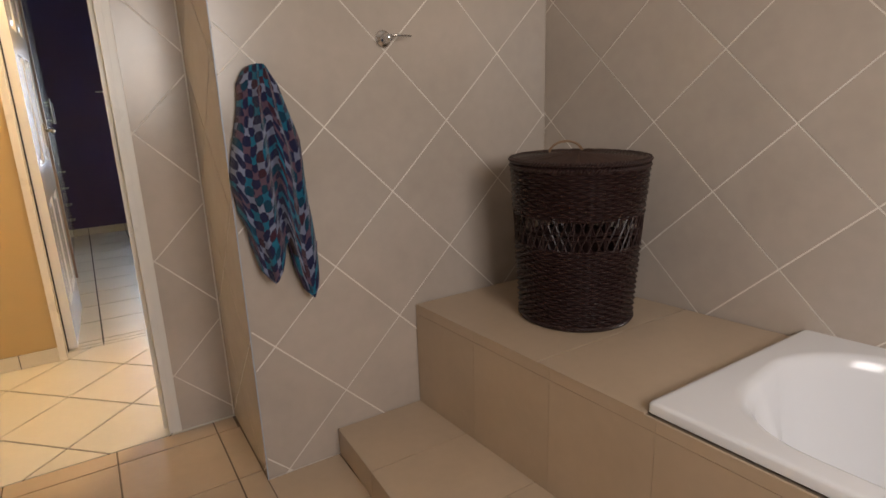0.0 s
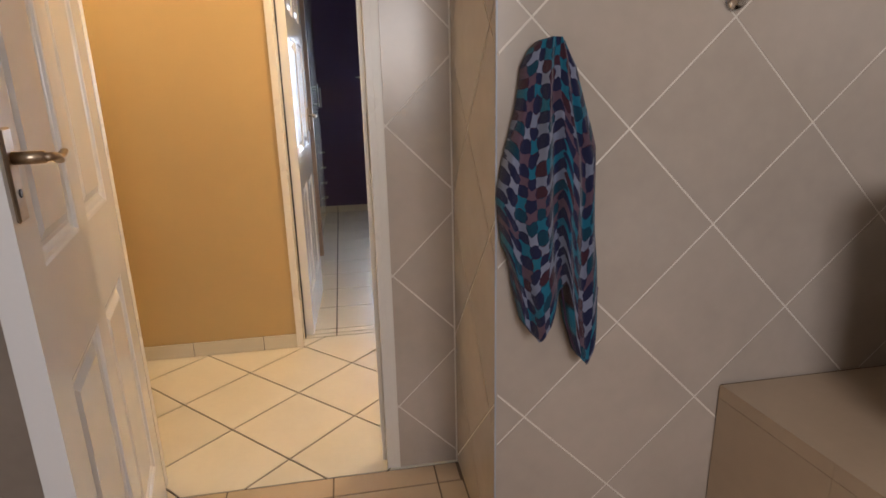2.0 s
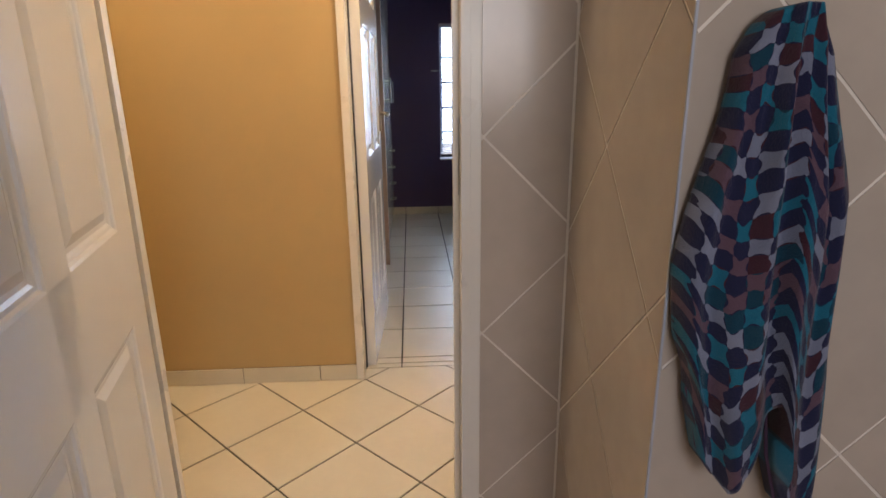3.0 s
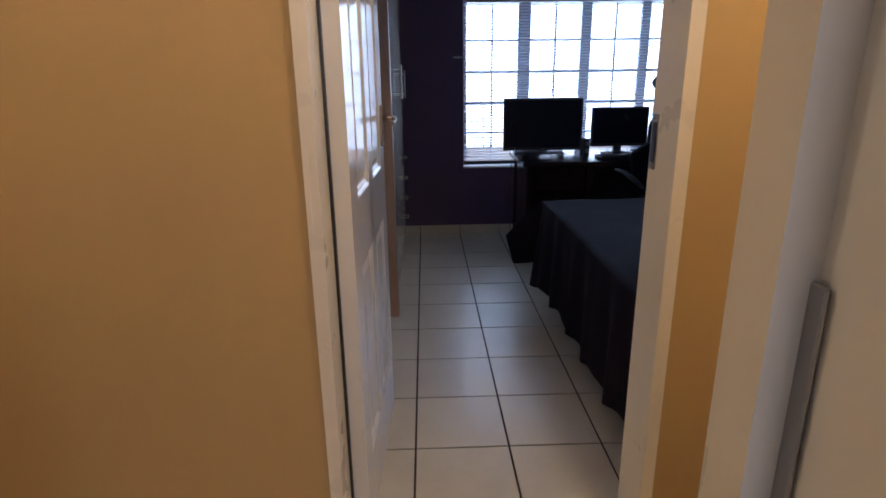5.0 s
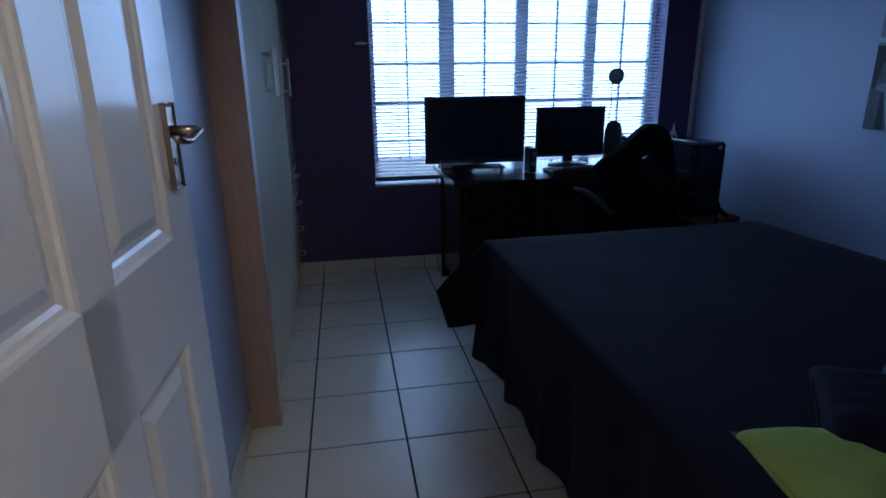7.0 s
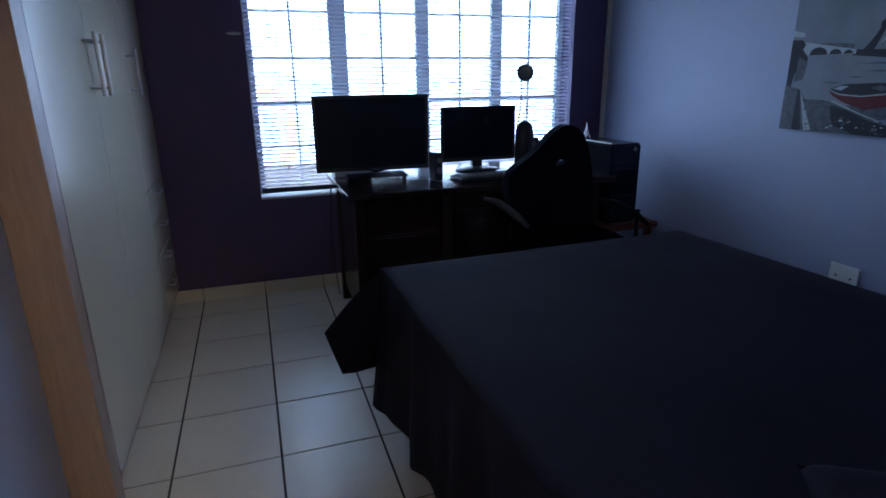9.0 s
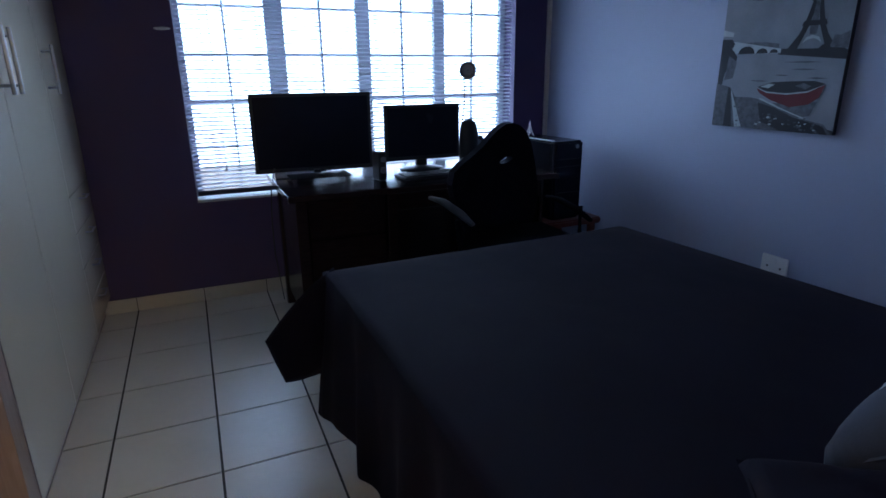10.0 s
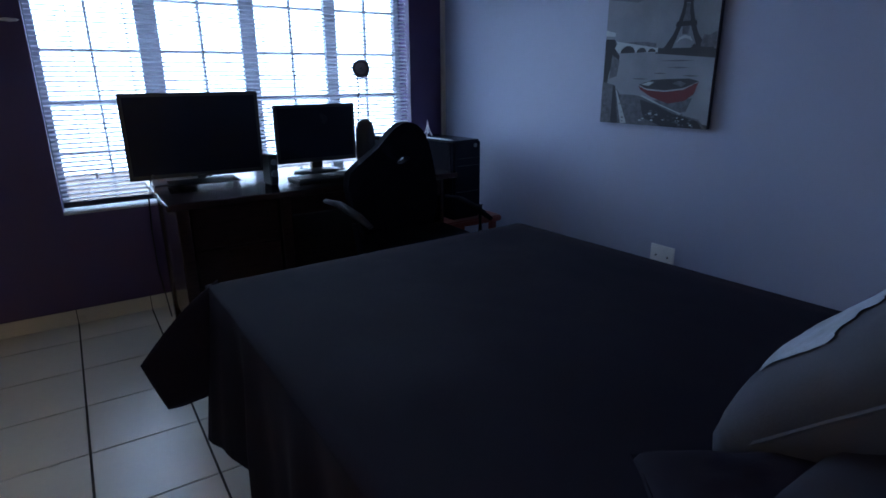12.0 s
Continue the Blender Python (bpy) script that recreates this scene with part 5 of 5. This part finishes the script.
def pillow(name, m, lx, ly, lz, mat_, label, group="", trim=None, seamed=True):
    p = empty(name, 0, 0, 0, label, "pillow", group)
    p.matrix_world = m
    bm = bmesh.new()
    N = 22
    for s in (1, -1):
        g_ = []
        for j in range(N + 1):
            row = []
            for i in range(N + 1):
                u, v = 2 * i / N - 1, 2 * j / N - 1
                pinch = 1 - 0.07 * (1 - abs(u) ** 2) * abs(v) ** 4 - 0.0
                pin2 = 1 - 0.07 * (1 - abs(v) ** 2) * abs(u) ** 4
                h = max(0, (1 - u ** 4) * (1 - v ** 4)) ** 0.55
                wr = 0.006 * noise.noise(Vector((u * 4 + s, v * 4, lx * 9))) * h
                row.append(bm.verts.new((u * lx / 2 * pin2, v * ly / 2 * pinch, s * (h * lz / 2 + wr + 0.002))))
            g_.append(row)
        for a_, b_ in zip(g_, g_[1:]):
            for k in range(N):
                bm.faces.new((a_[k], a_[k + 1], b_[k + 1], b_[k]))
    bmesh.ops.remove_doubles(bm, verts=bm.verts[:], dist=0.0045)
    part("cover", bm, mat_, p, smooth=True)
    if trim:
        bm = bmesh.new()
        g_ = []
        for j in range(9):
            row = []
            for i in range(25):
                w = i / 24
                u = -0.70 + 1.50 * w
                v = 0.5 - (0.52 + 0.50 * w ** 1.3 * (1 - 4 * max(0, w - 0.85)) + 0.035 * math.sin(i * 1.9)) * j / 8
                h = max(0, (1 - u ** 4) * (1 - v ** 4)) ** 0.55
                wr = 0.006 * noise.noise(Vector((u * 4 + 1, v * 4, lx * 9))) * h
                crease = 0.0015 * noise.noise(Vector((u * 9, v * 22, 2)))
                pinch = 1 - 0.07 * (1 - abs(u) ** 2) * abs(v) ** 4
                pin2 = 1 - 0.07 * (1 - abs(v) ** 2) * abs(u) ** 4
                row.append(bm.verts.new((u * lx / 2 * pin2, v * ly / 2 * pinch, h * lz / 2 + wr + 0.005 + crease)))
            g_.append(row)
        for a_, b_ in zip(g_, g_[1:]):
            for k in range(24):
                bm.faces.new((a_[k], a_[k + 1], b_[k + 1], b_[k]))
        part("satin_band", bm, trim, p, "crumpled pale satin band", True)
    bm = bmesh.new()
    pts = []
    for k in range(64):
        a = k * math.tau / 64
        c_, s_ = math.cos(a), math.sin(a)
        q = (abs(c_) ** 5 + abs(s_) ** 5) ** (-1 / 5)
        u, v = c_ * q, s_ * q
        pts.append((u * lx / 2 * (1 - 0.07 * (1 - abs(v) ** 2) * abs(u) ** 4), v * ly / 2 * (1 - 0.07 * (1 - abs(u) ** 2) * abs(v) ** 4), 0))
    tube(bm, pts, 0.0035, 5, closed=True)
    part("piping", bm, mat_, p)
    return p


pillow("pillow", Matrix(((0.998, 0.042, -0.043, 1.315), (0.0, 0.714, 0.700, 3.346), (0.060, -0.699, 0.7126, 0.790), (0, 0, 0, 1))), 0.52, 0.40, 0.165, M_GREYP, "grey pillow with crumpled pale satin band on the bed", "bed pillows", M_SATIN)
pillow("pillow", pose(1.22, 3.20, 0.675, 4, -4, -3), 0.52, 0.34, 0.15, M_NAVY, "plump navy pillow leaning under the grey one", "bed pillows")
pillow("cushion", pose(0.872, 3.235, 0.626, 3, 2, -8), 0.36, 0.30, 0.07, M_LIME, "lime green cushion on the black bedspread", "")
pillow("black_throw_cushion", pose(0.985, 3.345, 0.658, 4, -2, -38), 0.27, 0.27, 0.065, M_SPREAD, "black cushion lying over the lime one", "")


# ---- canvas picture ----
def build_picture():
    x = 2.458
    y0, y1, z0, z1 = 4.407, 4.93, 0.955, 1.66
    p = empty("canvas_print", x, (y0 + y1) / 2, z0, "grey canvas print of river and red boat on blue wall", "picture")
    inv_ = p.matrix_world.inverted()
    cols = {"sky": (0.20, 0.215, 0.24), "cloud": (0.12, 0.13, 0.15), "water": (0.235, 0.25, 0.28), "dark": (0.022, 0.022, 0.028), "mid": (0.095, 0.10, 0.115), "pale": (0.42, 0.45, 0.47), "red": (0.11, 0.008, 0.011), "rock": (0.10, 0.105, 0.12), "side": (0.035, 0.035, 0.045)}
    mats_ = {k: mat("print_" + k, c, 0.75, vary=0.85 if k in ("rock", "mid") else 0.4 if k in ("sky", "water") else 0.15, scale=7 if k in ("sky", "water") else 55, fine=200, bump=0.1) for k, c in cols.items()}
    o = boxp("canvas", x - 0.022, y0, z0, x - 0.001, y1, z1, mats_["side"], p, 0.002)
    o.matrix_parent_inverse = inv_
    # u runs 0..1 to the picture's right, v 0..1.35 upwards
    W = y1 - y0
    count = [0]

    def shape(name, key, pts, d=0.0006):
        count[0] += 1
        bm = bmesh.new()
        lay = 0.0221 + 0.00012 * count[0]
        prism(bm, pts, lambda u, v, w: Vector((x - lay - w, y1 - u * W, z0 + v * W)), 0.00009)
        o_ = part(name, bm, mats_[key], p)
        o_.matrix_parent_inverse = inv_
    top = (z1 - z0) / W
    shape("painted_sky", "sky", [(0, 0.55), (1, 0.53), (1, top), (0, top)])
    shape("painted_cloud", "cloud", [(0, 0.98), (0.3, 0.93), (0.55, 1.0), (0.8, 1.0), (1, 0.93), (1, 1.13), (0.5, 1.2), (0, 1.1)])
    shape("painted_cloud", "pale", [(0.62, 1.06), (0.95, 0.99), (1, 1.04), (1, 1.1), (0.7, 1.12)])
    shape("painted_water", "water", [(0, 0.14), (1, 0.03), (1, 0.53), (0, 0.58)])
    # far bank and bridge
    shape("painted_bank", "dark", [(0.50, 0.545), (1, 0.50), (1, 0.56), (0.90, 0.61), (0.82, 0.60), (0.80, 0.575), (0.50, 0.585)])
    shape("painted_trees", "mid", [(0.12, 0.635), (0.3, 0.64), (0.4, 0.635), (0.5, 0.62), (0.5, 0.575), (0.12, 0.60)])
    shape("painted_bridge", "pale", [(0.0, 0.65), (0.10, 0.655), (0.52, 0.585), (0.52, 0.555), (0.0, 0.565)])
    for u0, u1 in ((0.16, 0.305), (0.32, 0.415), (0.43, 0.50)):
        c_ = (u0 + u1) / 2
        r_ = (u1 - u0) / 2
        shape("painted_arch", "dark", [(c_ + r_ * math.cos(a), 0.558 + r_ * 0.75 * math.sin(a)) for a in [math.pi * k / 10 for k in range(11)]])
    shape("painted_pier", "pale", [(0.0, 0.70), (0.095, 0.69), (0.10, 0.72), (0.0, 0.745)])
    shape("painted_quay", "dark", [(0.0, 0.33), (0.04, 0.31), (0.06, 0.42), (0.15, 0.47), (0.155, 0.54), (0.10, 0.60), (0.12, 0.635), (0.09, 0.67), (0.0, 0.675)])
    shape("painted_quay", "mid", [(0.06, 0.36), (0.14, 0.38), (0.16, 0.50), (0.08, 0.55)])
    # tower: legs, arch, platforms and spire
    low = lambda v: 0.58 + (v - 0.58) * 0.76
    for c_, q in ((0.745, 1), (0.745, -1)):
        def leg(name, key, pts):
            shape(name, key, [(c_ + q * u, low(v)) for u, v in (pts if q > 0 else pts[::-1])])
        leg("painted_tower_leg", "dark", [(0.10, 0.58), (0.175, 0.58), (0.105, 0.70), (0.075, 0.785), (0.035, 0.785), (0.065, 0.69)])
        leg("painted_tower_leg", "dark", [(0.030, 0.815), (0.070, 0.815), (0.050, 0.90), (0.034, 1.0), (0.012, 1.0), (0.018, 0.90)])
    shape("painted_tower_deck", "dark", [(0.655, 0.728), (0.835, 0.728), (0.825, 0.762), (0.665, 0.762)])
    shape("painted_tower_arch", "pale", [(0.675, 0.614), (0.700, 0.652), (0.745, 0.667), (0.790, 0.652), (0.815, 0.614), (0.780, 0.637), (0.745, 0.645), (0.710, 0.637)])
    shape("painted_tower_lattice", "mid", [(0.720, 0.671), (0.770, 0.671), (0.775, 0.728), (0.715, 0.728)])
    shape("painted_tower_lattice", "mid", [(0.720, 0.762), (0.770, 0.762), (0.757, 0.884), (0.733, 0.884)])
    shape("painted_tower_deck", "dark", [(0.702, 0.888), (0.788, 0.888), (0.780, 0.914), (0.710, 0.914)])
    shape("painted_tower_spire", "dark", [(0.717, 0.914), (0.773, 0.914), (0.757, 0.990), (0.749, 1.097), (0.745, 1.150), (0.741, 1.097), (0.733, 0.990)])
    shape("painted_house", "mid", [(0.88, 0.60), (0.90, 0.66), (0.94, 0.655), (1.0, 0.68), (1, 0.57), (0.88, 0.58)])
    # ripples
    for u, v, l in ((0.55, 0.49, 0.3), (0.62, 0.44, 0.2), (0.5, 0.40, 0.12), (0.75, 0.38, 0.15), (0.3, 0.36, 0.16)):
        shape("painted_ripple", "mid", [(u, v), (u + l * 0.5, v - 0.008), (u + l, v - 0.004), (u + l * 0.5, v + 0.004)])
    # boat
    shape("painted_reflection", "mid", [(0.52, 0.20), (0.86, 0.22), (0.82, 0.12), (0.72, 0.10)])
    shape("painted_boat_hull", "red", [(0.37, 0.305), (0.46, 0.275), (0.62, 0.265), (0.78, 0.285), (0.90, 0.335), (0.87, 0.25), (0.80, 0.20), (0.66, 0.175), (0.50, 0.22), (0.40, 0.27)])
    shape("painted_boat_well", "dark", [(0.38, 0.315), (0.50, 0.35), (0.66, 0.357), (0.82, 0.36), (0.90, 0.34), (0.78, 0.285), (0.62, 0.265), (0.46, 0.275)])
    shape("painted_gunwale", "pale", [(0.37, 0.305), (0.46, 0.272), (0.62, 0.262), (0.78, 0.280), (0.905, 0.340), (0.78, 0.290), (0.62, 0.271), (0.46, 0.281)])
    shape("painted_thwart", "pale", [(0.40, 0.315), (0.47, 0.337), (0.52, 0.335), (0.47, 0.305)])
    shape("painted_thwart", "mid", [(0.68, 0.325), (0.74, 0.345), (0.80, 0.325), (0.76, 0.30)])
    # shore
    shape("painted_rock", "rock", [(0, 0.0), (0, 0.335), (0.13, 0.31), (0.19, 0.235), (0.33, 0.235), (0.46, 0.215), (0.60, 0.16), (0.75, 0.10), (0.93, 0.07), (1, 0.0)])
    shape("painted_rock", "dark", [(0.40, 0.20), (0.55, 0.165), (0.70, 0.105), (0.93, 0.055), (0.97, 0.0), (0.62, 0.0), (0.44, 0.06)])
    shape("painted_wall", "dark", [(0.11, 0.0), (0.115, 0.31), (0.14, 0.30), (0.19, 0.0)])
    shape("painted_wall", "pale", [(0.14, 0.30), (0.155, 0.27), (0.28, 0.01), (0.22, 0.0)])
    shape("painted_rope", "pale", [(0.40, 0.225), (0.60, 0.155), (0.78, 0.098), (0.78, 0.105), (0.60, 0.165), (0.42, 0.232)])
    rnd = random.Random(7)
    for k in range(70):
        u, v = rnd.uniform(0.2, 0.9), rnd.uniform(0.01, 0.2)
        if v > 0.24 - 0.22 * u:
            v *= 0.5
        s_ = rnd.uniform(0.005, 0.018)
        shape("painted_stone", rnd.choice(("mid", "dark", "pale", "rock")), [(u - s_, v), (u - s_ * 0.4, v - s_ * 0.5), (u + s_, v - s_ * 0.2), (u + s_ * 0.6, v + s_ * 0.5), (u - s_ * 0.5, v + s_ * 0.4)])


build_picture()

sk = empty("wall_socket", 2.4585, 4.55, 0.392, "white double wall socket on the blue wall above the bed", "socket")
boxp("plate", -0.009, -0.058, -0.06, 0, 0.058, 0.062, M_SOCKET, sk, 0.003)
for y in (-0.03, 0.028):
    for dy, dz, r in ((0, 0.015, 0.0045), (-0.010, -0.012, 0.0038), (0.010, -0.012, 0.0038)):
        bm = bmesh.new()
        tube(bm, [(-0.0105, y + dy, dz), (-0.008, y + dy, dz)], r, 8)
        part("pin_hole", bm, M_BLACK, sk)
boxp("rocker", -0.014, -0.010, 0.030, -0.008, 0.006, 0.050, M_SOCKET, sk, 0.001)

ct = wallbox("trim_stub_corner", 0.3670, 1.3570, 0.0, 0.3704, 1.3605, 2.4, M_TRIM, "thin grey plastic edge trim on the tiled corner")

# passage ceiling lamp
for x in (0.60, -1.35):
    cl = empty("ceiling_lamp", x, 2.42, H, "round glass passage ceiling lamp, lit", "lamp", "passage ceiling lamps")
    bm = bmesh.new()
    lathe(bm, [(0.07, 0.0), (0.07, -0.03), (0.05, -0.05)], 24)
    part("mount", bm, M_FRAME, cl, smooth=True)

# blind of the dark room's window
db = empty("venetian_blind", -3.2, 6.36, 1.0, "closed blind over the dark room's window", "blind")
bm = bmesh.new()
for k in range(32):
    z = 0.01 + k * 0.025
    cube(bm, -0.40, -0.001 + 0.002 * (k % 2), z, 0.40, 0.0005 + 0.002 * (k % 2), z + 0.027)
tagged(part("slats", bm, M_SLAT, db), kind="stuff")
dk = empty("dark_cabinet", -2.6, 5.6, 0, "dark cabinet in the unlit room", "cabinet")
boxp("carcass", -0.5, -0.3, 0.0, 0.6, 0.5, 1.0, M_DESK, dk, 0.01)
boxp("worktop", -0.52, -0.32, 1.001, 0.62, 0.5, 1.03, M_BLACK, dk, 0.006)

# ---- tiles ----
frm_floor = lambda u, v, w: Vector((u, v, -0.004 + w))
tile_field(floor_hall, [(-2.0, 1.855), (0.6, 1.855), (0.6, 3.018), (-2.0, 3.018)], frm_floor, -0.21, 2.452, 0.2333, 0.0075, 0.004, M_FTILE, True, name="floor_tile")
tile_field(floor_bed, [(-0.21, 2.972), (0.53, 2.972), (0.53, 3.012), (-0.21, 3.012)], frm_floor, -0.05, 2.972, 0.04, 0.005, 0.004, M_FTILE, su=0.33, name="threshold_tile")
tile_field(floor_bed, [(-0.262, 3.017), (2.46, 3.017), (2.46, 6.268), (-0.262, 6.268)], frm_floor, -0.05, 6.04, 0.33, 0.008, 0.004, M_FTILE, name="floor_tile")
tile_field(floor_study, [(-2.3, 3.03), (-0.97, 3.03), (-0.97, 5.2), (-2.3, 5.2)], frm_floor, -1.25, 3.24, 0.33, 0.006, 0.004, M_FTILE, name="floor_tile")
tile_field(floor_bath, [(-0.7, 1.757), (0.36, 1.757), (0.36, 1.848), (-0.7, 1.848)], frm_floor, -0.055, 1.757, 0.095, 0.006, 0.004, M_BTILE, su=0.34, name="threshold_tile")
tile_field(floor_bath, [(-0.75, -0.6), (0.366, -0.6), (0.366, 1.755), (-0.75, 1.755)], frm_floor, -0.055, 1.757, 0.333, 0.006, 0.004, M_BTILE, su=0.34, name="floor_tile")
tile_field(floor_bath, [(0.369, -0.6), (0.64, -0.6), (0.64, 1.358), (0.369, 1.358)], frm_floor, -0.055, 1.757, 0.333, 0.006, 0.004, M_BTILE, su=0.34, name="floor_tile")
# diagonal wall tiles
frm_t = lambda u, v, w: Vector((u, 1.364 + 0.0026 - w, v))
tile_field(wall_towel, [(0.372, 0.0), (1.60, 0.0), (1.60, 2.4), (0.372, 2.4)], frm_t, 0.672, 0.695, 0.2285, 0.005, 0.004, M_WTILE, True, name="wall_tile")
frm_e = lambda u, v, w: Vector((0.3746 - w, u, v))
tile_field(wall_towel, [(1.36, 0.0), (1.858, 0.0), (1.858, 2.4), (1.36, 2.4)], frm_e, 1.648, 1.145, 0.2285, 0.005, 0.004, M_WTILE, True, name="wall_tile")
frm_s = lambda u, v, w: Vector((u, 1.864 + 0.0026 - w, v))
tile_field(wall_strip, [(0.172, 0.0), (0.366, 0.0), (0.366, 2.4), (0.172, 2.4)], frm_s, 0.176, 0.690, 0.2285, 0.005, 0.004, M_WTILE, True, name="wall_tile")
ex = Vector((-0.163, 1, 0)).normalized() * -1
nx = Vector((-1, -0.163, 0)).normalized()
org = Vector((side_x(1.36) + 0.004, 1.36, 0))
frm_r = lambda u, v, w: org + ex * u + Vector((0, 0, v)) + nx * (w - 0.0026)
tile_field(wall_side, [(0.0, 0.49), (2.65, 0.49), (2.65, 2.4), (0.0, 2.4)], frm_r, 0.68, 0.911, 0.2165, 0.005, 0.004, M_WTILE, True, name="wall_tile")
# skirtings
frm_k = lambda u, v, w: Vector((u, 6.27 - w, v))
bs_ = wallbox("baseboard_window", -0.2, 6.264, 0, 2.46, 6.2695, 0.074, M_FGROUT, "low skirting of cream tiles under the purple wall")
tile_field(bs_, [(-0.2, 0), (2.455, 0), (2.455, 0.075), (-0.2, 0.075)], lambda u, v, w: Vector((u, 6.264 - w, v)), -0.05, 0, 0.078, 0.004, 0.006, M_SKIRT, su=0.33, name="skirting_tile")
by_ = wallbox("baseboard_passage", -1.075, 2.9245, 0, -0.247, 2.9295, 0.072, M_FGROUT, "low skirting of cream tiles along the ochre wall")
tile_field(by_, [(-1.075, 0), (-0.247, 0), (-0.247, 0.073), (-1.075, 0.073)], lambda u, v, w: Vector((u, 2.9245 - w, v)), -0.408, 0, 0.076, 0.004, 0.006, M_SKIRT, su=0.335, name="skirting_tile")
bw_ = wallbox("baseboard_west", -0.2615, 3.85, 0, -0.257, 4.55, 0.074, M_SKIRT, "low cream skirting along the blue wall")
be_ = wallbox("baseboard_east", 2.4545, 3.1, 0, 2.4595, 6.24, 0.074, M_SKIRT, "low cream skirting along the blue wall")

# move the rooms north of the passage, with all that stands in them, to their place
KEPT = ("door_2", "door_2_frame", "door_3_frame", "strike_plate", "garden_wall", "ground", "baseboard_passage")
for ob in [o for o in bpy.data.objects if o.parent is None and o.type in ('MESH', 'EMPTY')]:
    if ob.name in KEPT:
        continue
    y = ob.location.y if ob.type == 'EMPTY' else min((ob.matrix_world @ Vector(c)).y for c in ob.bound_box)
    if y > 2.945 or ob.name in ("wall_dark_south",):
        ob.location.y += NORTH
